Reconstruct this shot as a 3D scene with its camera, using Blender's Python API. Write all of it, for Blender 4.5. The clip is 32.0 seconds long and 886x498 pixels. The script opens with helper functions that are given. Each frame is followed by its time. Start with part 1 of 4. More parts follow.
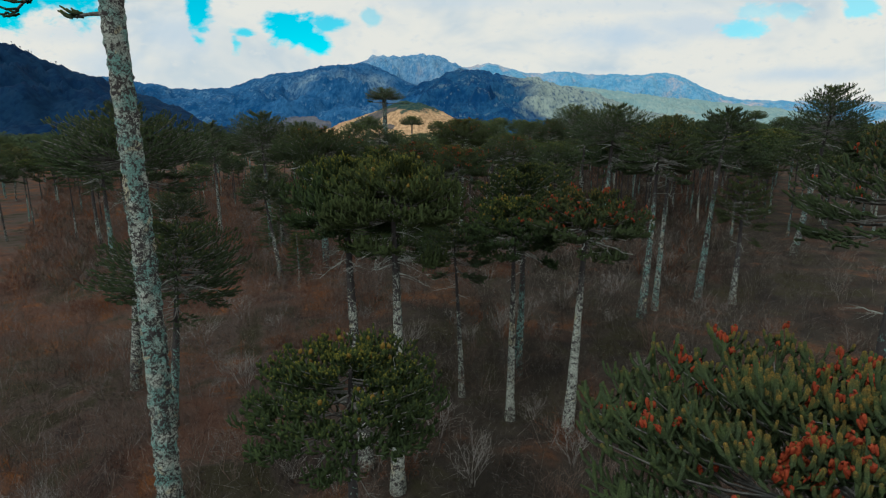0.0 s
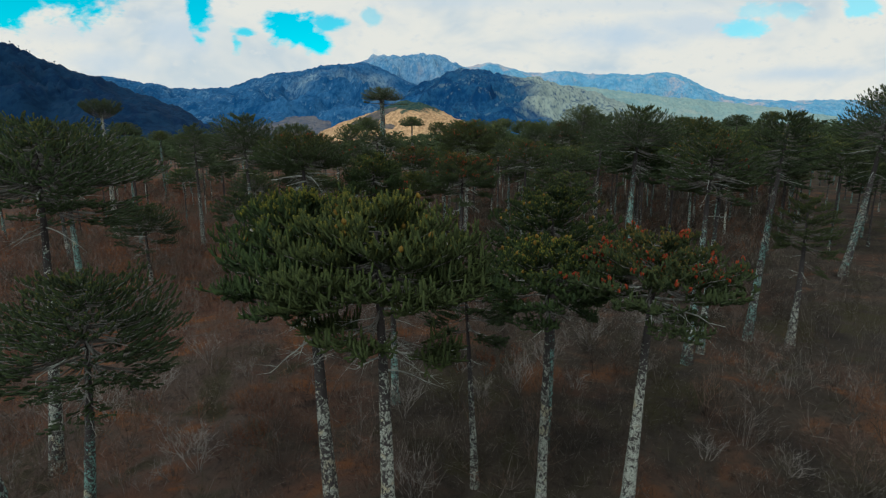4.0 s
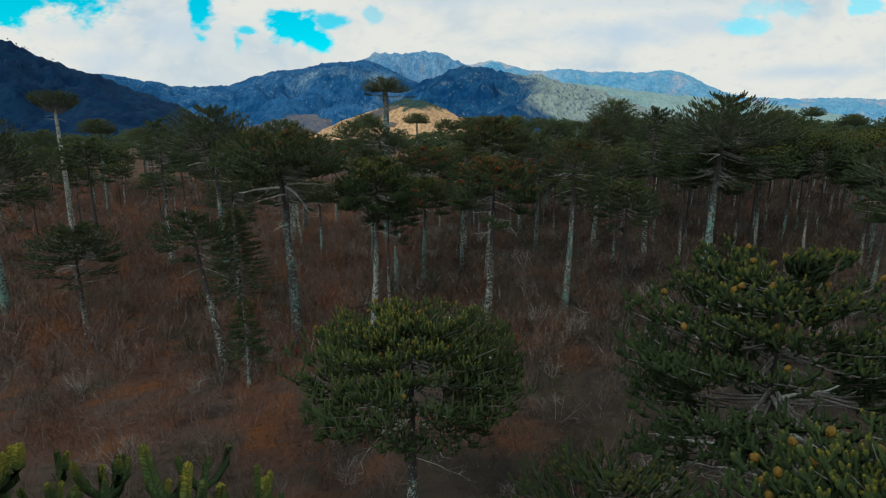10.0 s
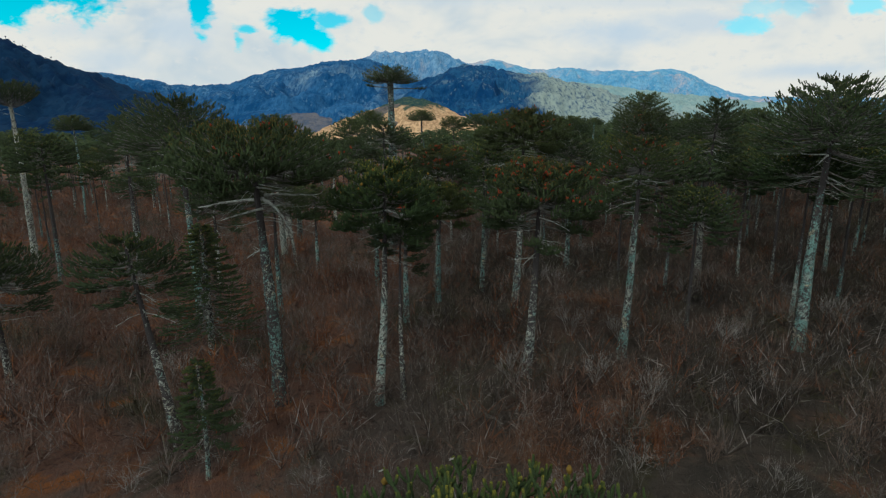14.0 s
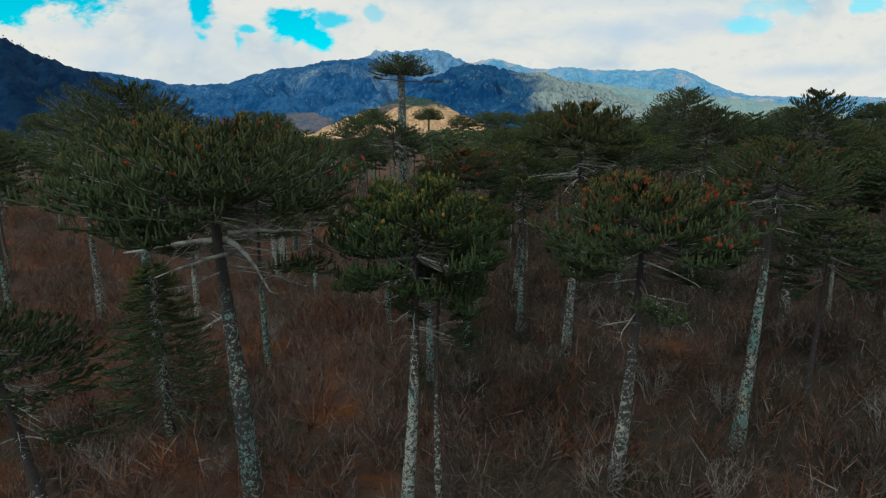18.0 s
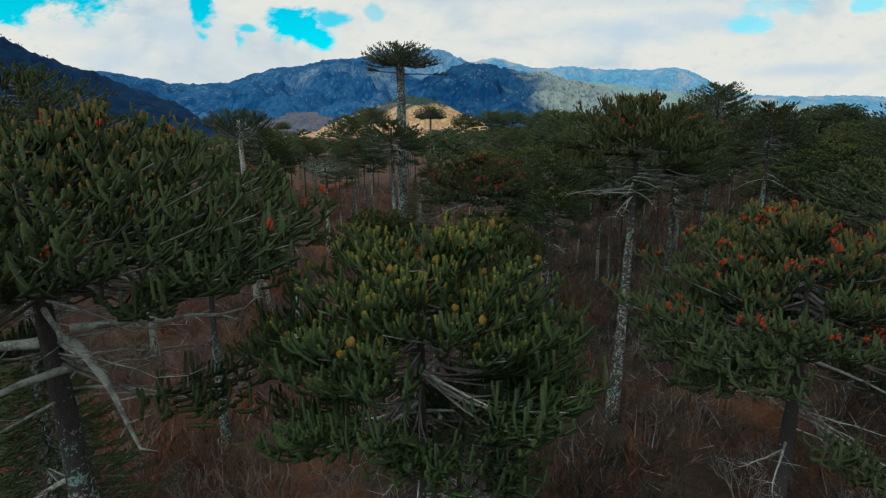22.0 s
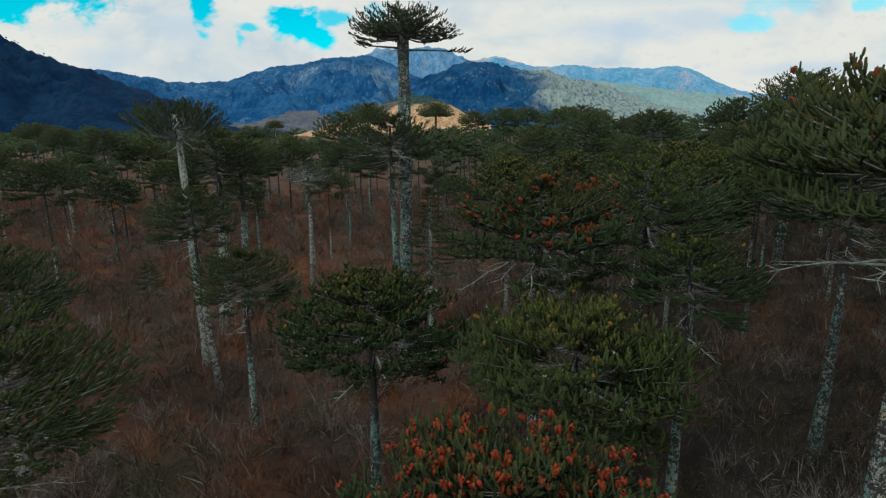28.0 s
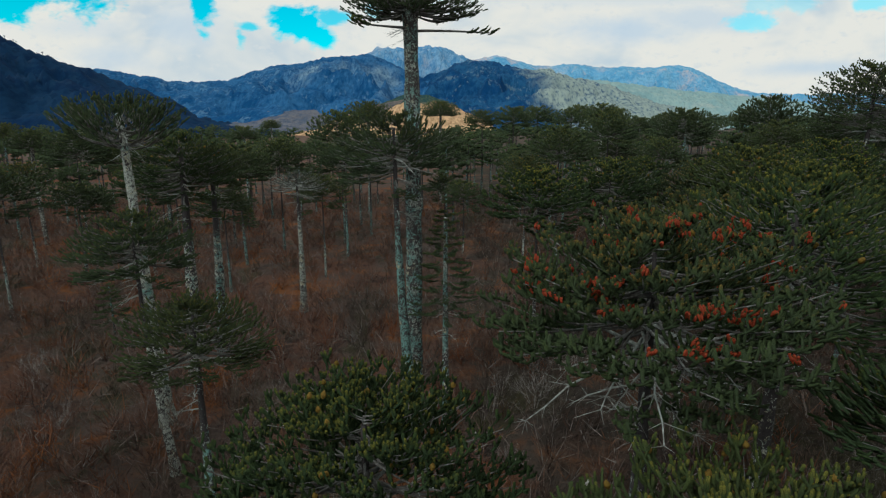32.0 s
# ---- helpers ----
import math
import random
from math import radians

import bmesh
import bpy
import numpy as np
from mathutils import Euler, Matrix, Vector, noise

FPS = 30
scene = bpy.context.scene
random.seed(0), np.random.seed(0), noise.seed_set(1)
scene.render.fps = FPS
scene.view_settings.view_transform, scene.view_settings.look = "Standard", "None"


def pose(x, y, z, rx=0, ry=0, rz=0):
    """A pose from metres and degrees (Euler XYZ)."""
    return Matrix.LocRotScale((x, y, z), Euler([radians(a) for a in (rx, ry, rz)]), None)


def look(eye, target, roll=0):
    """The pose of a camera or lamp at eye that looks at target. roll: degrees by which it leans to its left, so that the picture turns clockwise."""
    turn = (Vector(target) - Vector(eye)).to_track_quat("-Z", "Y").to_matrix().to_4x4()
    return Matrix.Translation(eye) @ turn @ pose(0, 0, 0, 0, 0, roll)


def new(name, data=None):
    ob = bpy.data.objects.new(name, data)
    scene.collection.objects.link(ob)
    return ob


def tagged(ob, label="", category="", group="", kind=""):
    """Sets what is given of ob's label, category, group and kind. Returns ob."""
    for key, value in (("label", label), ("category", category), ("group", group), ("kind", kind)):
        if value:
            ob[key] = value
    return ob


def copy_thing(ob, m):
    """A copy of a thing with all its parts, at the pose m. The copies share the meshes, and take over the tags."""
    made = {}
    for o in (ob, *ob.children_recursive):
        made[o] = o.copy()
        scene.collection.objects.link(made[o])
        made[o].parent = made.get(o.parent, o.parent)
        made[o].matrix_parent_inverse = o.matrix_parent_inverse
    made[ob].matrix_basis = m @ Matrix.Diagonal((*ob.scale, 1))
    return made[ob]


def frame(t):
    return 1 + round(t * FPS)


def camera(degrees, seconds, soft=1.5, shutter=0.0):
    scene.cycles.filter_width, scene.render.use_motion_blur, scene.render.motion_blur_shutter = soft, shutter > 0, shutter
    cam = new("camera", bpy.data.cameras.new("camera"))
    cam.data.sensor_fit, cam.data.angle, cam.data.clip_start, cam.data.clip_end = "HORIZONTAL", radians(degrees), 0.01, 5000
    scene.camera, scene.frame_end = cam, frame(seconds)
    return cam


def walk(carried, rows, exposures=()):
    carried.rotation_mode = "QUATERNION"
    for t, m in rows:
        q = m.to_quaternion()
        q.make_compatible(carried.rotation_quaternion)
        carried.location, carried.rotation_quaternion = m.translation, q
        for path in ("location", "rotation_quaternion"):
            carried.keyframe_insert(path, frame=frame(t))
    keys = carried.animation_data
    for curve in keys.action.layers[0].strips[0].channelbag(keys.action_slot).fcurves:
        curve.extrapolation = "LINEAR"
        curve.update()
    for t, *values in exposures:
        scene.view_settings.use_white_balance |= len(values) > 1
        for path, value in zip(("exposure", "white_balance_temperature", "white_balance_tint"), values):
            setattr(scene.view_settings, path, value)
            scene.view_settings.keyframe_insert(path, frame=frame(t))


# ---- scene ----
# A flight low over a forest of monkey puzzle trees, towards wooded mountains.
cam = camera(77.3, 32.0, soft=1.25)
PATH = [
    (0, 0, 0, 17, 77.89, 0.15, -0.23),
    (1, 0.04, 2.02, 17.29, 77.88, 0.15, -0.23),
    (2, 0.12, 4.59, 17.44, 77.88, 0.15, -0.22),
    (3, 0.02, 7.53, 17.66, 77.87, 0.15, -0.21),
    (4, -0.38, 10.57, 17.8, 77.85, 0.15, -0.19),
    (5, -0.8, 13.62, 17.95, 77.82, 0.15, -0.16),
    (6, -1.34, 16.47, 18.01, 77.8, 0.15, -0.12),
    (7, -1.84, 19.44, 17.95, 77.77, 0.15, -0.09),
    (8, -1.9, 22.95, 17.91, 77.75, 0.15, -0.06),
    (9, -2.18, 26.55, 17.77, 77.72, 0.15, -0.05),
    (10, -2.82, 30.13, 17.5, 77.69, 0.15, -0.04),
    (11, -3.34, 33.71, 17.32, 77.66, 0.15, -0.02),
    (12, -3.68, 37.38, 17.27, 77.63, 0.15, -0.01),
    (13, -4.18, 40.86, 17.09, 77.6, 0.15, 0),
    (14, -5.08, 44.4, 16.99, 77.59, 0.15, 0.01),
    (15, -5.99, 48.31, 17.05, 77.59, 0.15, 0.01),
    (16, -6.81, 52.23, 17.03, 77.58, 0.15, 0.02),
    (17, -7.51, 55.99, 16.98, 77.57, 0.15, 0.03),
    (18, -8.09, 59.38, 16.99, 77.56, 0.15, 0.04),
    (19, -8.4, 62.33, 16.88, 77.54, 0.15, 0.06),
    (20, -8.64, 65.36, 16.82, 77.53, 0.15, 0.07),
    (21, -8.73, 68.49, 16.86, 77.51, 0.15, 0.09),
    (22, -8.82, 71.83, 17.1, 77.5, 0.15, 0.1),
    (23, -9.08, 75.5, 17.26, 77.48, 0.15, 0.12),
    (24, -9.38, 79.09, 17.19, 77.47, 0.15, 0.13),
    (25, -9.59, 82.52, 17.07, 77.45, 0.15, 0.14),
    (26, -10.01, 86.18, 17, 77.43, 0.15, 0.15),
    (27, -10.35, 89.89, 16.93, 77.41, 0.15, 0.16),
    (28, -10.65, 93.28, 16.95, 77.4, 0.15, 0.18),
    (29, -11.05, 96.37, 17.07, 77.38, 0.15, 0.19),
    (30, -11.4, 99.08, 17.09, 77.37, 0.15, 0.2),
    (31, -11.63, 101.95, 17.17, 77.35, 0.15, 0.22),
    (32, -12.01, 105, 17.12, 77.34, 0.15, 0.23),
]
walk(cam, [(r[0], pose(*r[1:])) for r in PATH], [(0, 0.03, 6140, 5.0), (32, 0.03, 6140, 5.0)])

# ---- sky and sun ----
SUN_ELEVATION, SUN_AZIMUTH = 42.0, 215.0  # degrees; azimuth clockwise from straight ahead


class Nodes:
    """A short way to write node trees."""

    def __init__(self, tree):
        self.tree = tree
        tree.nodes.clear()

    def add(self, kind, props=None, **inputs):
        node = self.tree.nodes.new(kind)
        for key, value in (props or {}).items():
            setattr(node, key, value)
        for key, value in inputs.items():
            socket = node.inputs[int(key[1:])] if key[0] == "i" and key[1:].isdigit() else node.inputs[key.replace("_", " ")]
            self.put(socket, value)
        return node

    def put(self, socket, value):
        if isinstance(value, bpy.types.NodeSocket):
            self.tree.links.new(value, socket)
        else:
            socket.default_value = value

    def math(self, op, a, b=0.0, c=0.0, clamp=False):
        return self.add("ShaderNodeMath", {"operation": op, "use_clamp": clamp}, i0=a, i1=b, i2=c).outputs[0]

    def ramp(self, value, low, high):
        return self.add("ShaderNodeMapRange", {"interpolation_type": "SMOOTHSTEP"}, i0=value, i1=low, i2=high, i3=0.0, i4=1.0).outputs[0]

    def mix(self, factor, a, b, blend="MIX"):
        node = self.tree.nodes.new("ShaderNodeMix")
        node.data_type, node.blend_type, node.clamp_factor = "RGBA", blend, True
        self.put(node.inputs[0], factor), self.put(node.inputs[6], a), self.put(node.inputs[7], b)
        return node.outputs[2]

    def noise(self, vector, scale, detail=4.0, rough=0.55, warp=0.0):
        return self.add("ShaderNodeTexNoise", None, Vector=vector, Scale=scale, Detail=detail, Roughness=rough, Distortion=warp).outputs[0]

    def scaled(self, vector, x, y, z):
        return self.add("ShaderNodeVectorMath", {"operation": "MULTIPLY"}, i0=vector, i1=(x, y, z)).outputs[0]


def rgb(r, g, b):
    return (r, g, b, 1.0)


def make_sky():
    world = bpy.data.worlds.new("sky")
    scene.world = world
    world.use_nodes = True
    n = Nodes(world.node_tree)
    way = n.add("ShaderNodeTexCoord").outputs["Generated"]
    sep = n.add("ShaderNodeSeparateXYZ", None, Vector=way)
    x, y, z = sep.outputs
    ahead = n.math("MAXIMUM", n.math("ABSOLUTE", y), 0.05)
    az, el = n.math("DIVIDE", x, ahead), n.math("DIVIDE", z, ahead)
    flat = n.add("ShaderNodeCombineXYZ", None, X=az, Y=n.math("MULTIPLY", el, 1.7), Z=0.0).outputs[0]
    lumps = n.noise(flat, 13.0, 5.0, 0.55, 0.5)
    fine = n.noise(flat, 38.0, 4.0, 0.6)

    def blots(rows, ragged, outer=1.2, inner=0.55):
        """Soft ragged patches: azimuth, elevation, half width, half height, strength."""
        total = 0.0
        for a, e, w, h, power in rows:
            u = n.math("DIVIDE", n.math("SUBTRACT", az, a), w)
            v = n.math("DIVIDE", n.math("SUBTRACT", el, e), h)
            d = n.math("SQRT", n.math("ADD", n.math("MULTIPLY", u, u), n.math("MULTIPLY", v, v)))
            d = n.math("ADD", d, n.math("MULTIPLY", n.math("SUBTRACT", lumps, 0.5), 2.6 * ragged))
            d = n.math("ADD", d, n.math("MULTIPLY", n.math("SUBTRACT", fine, 0.5), 1.2 * ragged))
            total = n.math("MAXIMUM", total, n.math("MULTIPLY", n.ramp(d, outer, inner), power))
        return total

    gap = blots(((-0.70, 0.222, 0.15, 0.045, 1.0), (-0.80, 0.205, 0.10, 0.038, 1.0), (-0.41, 0.20, 0.022, 0.040, 1.0), (-0.255, 0.170, 0.055, 0.026, 1.0), (-0.215, 0.148, 0.026, 0.022, 1.0),
                 (-0.190, 0.178, 0.034, 0.014, 0.9), (-0.335, 0.163, 0.028, 0.010, 0.9), (-0.350, 0.145, 0.012, 0.022, 0.8), (-0.121, 0.187, 0.018, 0.015, 0.5),
                 (0.52, 0.169, 0.040, 0.013, 0.55), (0.537, 0.197, 0.045, 0.014, 0.35), (0.60, 0.196, 0.035, 0.014, 0.35), (0.716, 0.203, 0.030, 0.024, 0.6)), 1.0)
    shade = blots(((0.311, 0.156, 0.085, 0.020, 1.0), (0.42, 0.172, 0.11, 0.018, 0.8), (0.637, 0.093, 0.10, 0.012, 0.9), (-0.571, 0.115, 0.055, 0.020, 0.7), (-0.45, 0.165, 0.055, 0.035, 0.8),
                   (0.30, 0.205, 0.20, 0.012, 0.5), (0.05, 0.212, 0.12, 0.012, 0.5), (-0.62, 0.165, 0.07, 0.016, 0.5)), 0.7, 1.8, 0.1)
    high = n.math("MULTIPLY", n.ramp(n.noise(way, 3.0, 5.0), 0.56, 0.66), n.ramp(z, 0.27, 0.4))
    gap = n.math("MAXIMUM", gap, n.math("MULTIPLY", high, 0.7))
    blue = n.add("ShaderNodeTexSky", {"sky_type": "NISHITA", "sun_disc": False, "sun_elevation": radians(SUN_ELEVATION), "sun_rotation": radians(SUN_AZIMUTH),
                                      "air_density": 1.0, "dust_density": 0.3, "ozone_density": 2.0}).outputs[0]
    blue = n.mix(1.0, blue, rgb(0.06, 1.35, 1.25), "MULTIPLY")
    clear = n.add("ShaderNodeBackground", None, Color=blue, Strength=0.105).outputs[0]
    grey = n.mix(n.ramp(n.noise(flat, 4.0, 4.0, 0.6, 0.4), 0.44, 0.70), rgb(0.80, 0.765, 0.70), rgb(0.52, 0.60, 0.66))
    grey = n.mix(n.ramp(fine, 0.52, 0.75), grey, rgb(0.69, 0.70, 0.69))
    grey = n.mix(n.math("MULTIPLY", shade, 0.75), grey, rgb(0.50, 0.61, 0.72))
    cloud = n.add("ShaderNodeBackground", None, Color=grey, Strength=1.0).outputs[0]
    both = n.add("ShaderNodeMixShader", None, i0=gap, i1=cloud, i2=clear).outputs[0]
    n.add("ShaderNodeOutputWorld", None, Surface=both)


make_sky()
sun = new("sun", bpy.data.lights.new("sun", "SUN"))
sun.data.energy, sun.data.angle, sun.data.color = 1.0, radians(14), (1.0, 0.96, 0.90)
az = radians(SUN_AZIMUTH)
el = radians(SUN_ELEVATION)
sun.matrix_world = look((200 * math.sin(az) * math.cos(el), 200 * math.cos(az) * math.cos(el), 200 * math.sin(el)), (0, 0, 0))


# ---- materials ----
def material(name, rough=0.85, gloss=0.2):
    m = bpy.data.materials.new(name)
    m.use_nodes = True
    n = Nodes(m.node_tree)
    shader = n.add("ShaderNodeBsdfPrincipled", None, Roughness=rough)
    shader.inputs["Specular IOR Level"].default_value = gloss
    n.add("ShaderNodeOutputMaterial", None, Surface=shader.outputs[0])
    return m, n, shader


def bump(n, shader, height, strength, distance):
    n.put(shader.inputs["Normal"], n.add("ShaderNodeBump", None, Strength=strength, Distance=distance, Height=height).outputs[0])


def foliage(name, deep, leaf, tip, share):
    """Scaly evergreen twigs, with younger and paler leaves towards the end; age also carries painted crown shading."""
    m, n, shader = material(name, 0.8, 0.06)
    age = n.add("ShaderNodeAttribute", {"attribute_name": "age"}).outputs["Fac"]
    where = n.add("ShaderNodeTexCoord").outputs["Object"]
    each = n.add("ShaderNodeNewGeometry").outputs["Random Per Island"]
    scales = n.add("ShaderNodeTexVoronoi", None, Vector=where, Scale=22.0).outputs["Distance"]
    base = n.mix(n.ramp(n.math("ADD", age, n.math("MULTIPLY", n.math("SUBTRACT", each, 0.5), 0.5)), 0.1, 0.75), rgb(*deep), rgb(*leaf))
    young = n.math("MULTIPLY", n.ramp(age, 0.54, 0.95), n.ramp(n.math("ADD", each, n.math("MULTIPLY", n.noise(where, 0.5, 2.0), 0.8)), 1.15 - share, 1.45 - share))
    base = n.mix(young, base, rgb(*tip))
    old = n.ramp(n.noise(where, 0.9, 3.0), 0.63, 0.8)
    base = n.mix(n.math("MULTIPLY", old, 0.35), base, rgb(0.055, 0.058, 0.022))
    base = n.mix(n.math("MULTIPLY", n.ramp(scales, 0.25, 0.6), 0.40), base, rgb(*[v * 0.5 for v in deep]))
    tree = n.add("ShaderNodeObjectInfo").outputs["Random"]
    base = n.mix(n.math("MULTIPLY", n.ramp(tree, 0.45, 1.0), 0.45), base, rgb(*[v * 0.45 for v in deep]))
    base = n.mix(n.math("MULTIPLY", n.ramp(tree, 0.35, 0.0), 0.4), base, rgb(0.085, 0.092, 0.030))
    round_it = n.add("ShaderNodeAttribute", {"attribute_name": "spin"}).outputs["Fac"]
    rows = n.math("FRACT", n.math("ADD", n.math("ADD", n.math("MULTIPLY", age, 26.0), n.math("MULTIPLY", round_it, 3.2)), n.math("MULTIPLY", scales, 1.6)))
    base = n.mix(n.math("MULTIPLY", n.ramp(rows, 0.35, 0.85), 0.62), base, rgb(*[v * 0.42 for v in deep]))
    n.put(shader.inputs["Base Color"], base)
    bump(n, shader, n.math("SUBTRACT", n.math("MULTIPLY", scales, 0.6), rows), 0.9, 0.035)
    return m


FOLIAGE = {
    "y": foliage("bright_foliage", (0.062, 0.098, 0.047), (0.080, 0.124, 0.037), (0.35, 0.315, 0.042), 0.78),
    "g": foliage("dark_foliage", (0.080, 0.113, 0.062), (0.081, 0.121, 0.043), (0.24, 0.225, 0.046), 0.74),
    "o": foliage("rusty_foliage", (0.076, 0.107, 0.055), (0.080, 0.116, 0.041), (0.30, 0.18, 0.038), 0.74),
    "d": foliage("dying_foliage", (0.10, 0.115, 0.125), (0.19, 0.215, 0.225), (0.27, 0.29, 0.29), 0.5),
}


def make_bark():
    """Dark bark in plates, crusted with pale grey-green lichen."""
    m, n, shader = material("lichen_bark", 0.93, 0.1)
    where = n.add("ShaderNodeTexCoord").outputs["Object"]
    each = n.add("ShaderNodeObjectInfo").outputs["Random"]
    moved = n.add("ShaderNodeVectorMath", {"operation": "ADD"}, i0=where,
                  i1=n.add("ShaderNodeCombineXYZ", None, X=n.math("MULTIPLY", each, 40.0), Y=0.0, Z=n.math("MULTIPLY", each, 90.0)).outputs[0]).outputs[0]
    long = n.scaled(moved, 1.0, 1.0, 0.42)
    warped = n.add("ShaderNodeVectorMath", {"operation": "ADD"}, i0=long, i1=n.scaled(n.add("ShaderNodeTexNoise", None, Vector=long, Scale=3.0, Detail=3.0).outputs["Color"], 0.3, 0.3, 0.3)).outputs[0]
    plates = n.add("ShaderNodeTexVoronoi", {"feature": "DISTANCE_TO_EDGE"}, Vector=warped, Scale=5.5).outputs["Distance"]
    crust = n.noise(n.scaled(moved, 1.0, 1.0, 0.8), 10.0, 5.0, 0.66, 1.0)
    blotch = n.noise(n.scaled(moved, 1.0, 1.0, 1.1), 3.6, 3.0, 0.5, 0.8)
    broad = n.noise(moved, 0.35, 2.0)
    up = n.math("MULTIPLY", n.add("ShaderNodeAttribute", {"attribute_name": "age"}).outputs["Fac"], -0.11)
    crust = n.math("ADD", n.math("ADD", n.math("MULTIPLY", crust, 0.6), n.math("MULTIPLY", blotch, 0.4)), n.math("ADD", up, n.math("MULTIPLY", n.math("SUBTRACT", broad, 0.5), 0.16)))
    edge = n.math("ADD", 0.462, n.math("MULTIPLY", each, 0.06))
    cover = n.ramp(crust, edge, n.math("ADD", edge, 0.035))
    dark = n.mix(n.noise(moved, 14.0), rgb(0.020, 0.018, 0.019), rgb(0.085, 0.078, 0.078))
    tint = n.math("FRACT", n.math("MULTIPLY", each, 7.13))
    pale = n.mix(n.ramp(n.math("ADD", n.noise(moved, 1.1, 3.0), n.math("MULTIPLY", n.math("SUBTRACT", tint, 0.5), 0.5)), 0.42, 0.66), rgb(0.41, 0.44, 0.39), rgb(0.17, 0.34, 0.31))
    pale = n.mix(n.ramp(n.noise(moved, 0.9, 2.0, 0.5, 1.0), 0.58, 0.68), pale, rgb(0.44, 0.41, 0.29))
    pale = n.mix(n.ramp(n.noise(moved, 22.0, 3.0), 0.50, 0.62), pale, rgb(0.13, 0.145, 0.13))
    base = n.mix(n.math("MULTIPLY", cover, n.math("ADD", 0.55, n.math("MULTIPLY", n.ramp(plates, 0.008, 0.05), 0.45))), dark, pale)
    n.put(shader.inputs["Base Color"], base)
    bump(n, shader, n.math("ADD", n.math("MINIMUM", plates, 0.12), n.math("MULTIPLY", crust, 0.25)), 0.9, 0.08)
    return m


BARK = make_bark()


def mottled(name, colours, scale, rough=0.9, relief=0.02, stretch=(1, 1, 1)):
    m, n, shader = material(name, rough, 0.15)
    where = n.scaled(n.add("ShaderNodeTexCoord").outputs["Object"], *stretch)
    grain = n.noise(where, scale * 6, 4.0)
    base = n.mix(n.ramp(n.noise(where, scale, 4.0, 0.6, 0.4), 0.38, 0.62), rgb(*colours[0]), rgb(*colours[1]))
    base = n.mix(n.ramp(grain, 0.5, 0.75), base, rgb(*colours[2]))
    n.put(shader.inputs["Base Color"], base)
    bump(n, shader, grain, 0.6, relief)
    return m


LIMB = mottled("limb_wood", ((0.095, 0.088, 0.082), (0.17, 0.17, 0.16), (0.29, 0.30, 0.28)), 1.6)
DEAD_WOOD = mottled("dead_lichen_wood", ((0.16, 0.16, 0.15), (0.36, 0.40, 0.37), (0.50, 0.53, 0.50)), 2.2)
BLEACHED = mottled("bleached_leaves", ((0.38, 0.37, 0.35), (0.52, 0.51, 0.48), (0.30, 0.27, 0.23)), 9.0)
CONE_RED = mottled("red_cone", ((0.25, 0.038, 0.018), (0.31, 0.062, 0.022), (0.15, 0.024, 0.014)), 9.0, 0.7)
CONE_GOLD = mottled("golden_cone", ((0.16, 0.10, 0.020), (0.22, 0.14, 0.026), (0.10, 0.065, 0.015)), 9.0, 0.75, 0.04)


def winter_tones(n, where):
    """Mauve-brown winter thicket with rusty, orange, olive and dark patches, and painted shade in the south."""
    west = n.ramp(n.add("ShaderNodeSeparateXYZ", None, Vector=where).outputs[0], 4.0, -24.0)
    a = n.noise(where, 0.10, 4.0, 0.6, 0.7)
    b = n.noise(n.add("ShaderNodeVectorMath", {"operation": "ADD"}, i0=where, i1=(31.0, 17.0, 5.0)).outputs[0], 0.17, 4.0, 0.6, 0.6)
    base = n.mix(n.ramp(b, 0.38, 0.62), rgb(0.048, 0.043, 0.035), rgb(0.086, 0.071, 0.057))
    base = n.mix(n.math("MULTIPLY", west, 0.7), base, rgb(0.158, 0.118, 0.102))
    # Southern end painted darker, in place of the deep shade there.
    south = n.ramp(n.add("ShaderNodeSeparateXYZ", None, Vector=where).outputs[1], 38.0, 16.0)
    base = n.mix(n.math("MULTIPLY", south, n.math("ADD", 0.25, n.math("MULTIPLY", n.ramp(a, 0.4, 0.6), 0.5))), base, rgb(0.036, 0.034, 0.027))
    rust = n.math("MULTIPLY", n.ramp(n.math("ADD", a, n.math("MULTIPLY", west, 0.06)), 0.49, 0.64), n.math("ADD", 0.48, n.math("MULTIPLY", west, 0.42)))
    base = n.mix(n.math("MULTIPLY", rust, 0.85), base, rgb(0.170, 0.080, 0.052))
    base = n.mix(n.math("MULTIPLY", rust, n.ramp(b, 0.51, 0.62)), base, rgb(0.28, 0.105, 0.030))
    base = n.mix(n.math("MULTIPLY", n.ramp(a, 0.48, 0.39), n.math("MULTIPLY", n.ramp(b, 0.42, 0.54), 0.85)), base, rgb(0.058, 0.056, 0.027))
    return n.mix(n.math("MULTIPLY", n.ramp(b, 0.42, 0.30), 0.65), base, rgb(0.030, 0.026, 0.027))


def make_ground_material():
    """Leaf litter under the thicket."""
    m, n, shader = material("winter_scrub_ground", 0.97, 0.08)
    where = n.add("ShaderNodeTexCoord").outputs["Object"]
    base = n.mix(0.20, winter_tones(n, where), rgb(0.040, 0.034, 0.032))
    c = n.noise(where, 1.7, 5.0, 0.7)
    base = n.mix(n.math("MULTIPLY", n.ramp(c, 0.50, 0.72), 0.7), base, rgb(0.022, 0.018, 0.016))
    tangle = n.noise(where, 4.5, 6.0, 0.8, 2.5)
    base = n.mix(n.math("MULTIPLY", n.ramp(tangle, 0.55, 0.64), 0.5), base, rgb(0.13, 0.10, 0.085))
    n.put(shader.inputs["Base Color"], base)
    bump(n, shader, n.math("ADD", c, n.math("MULTIPLY", tangle, 0.4)), 1.0, 0.4)
    return m


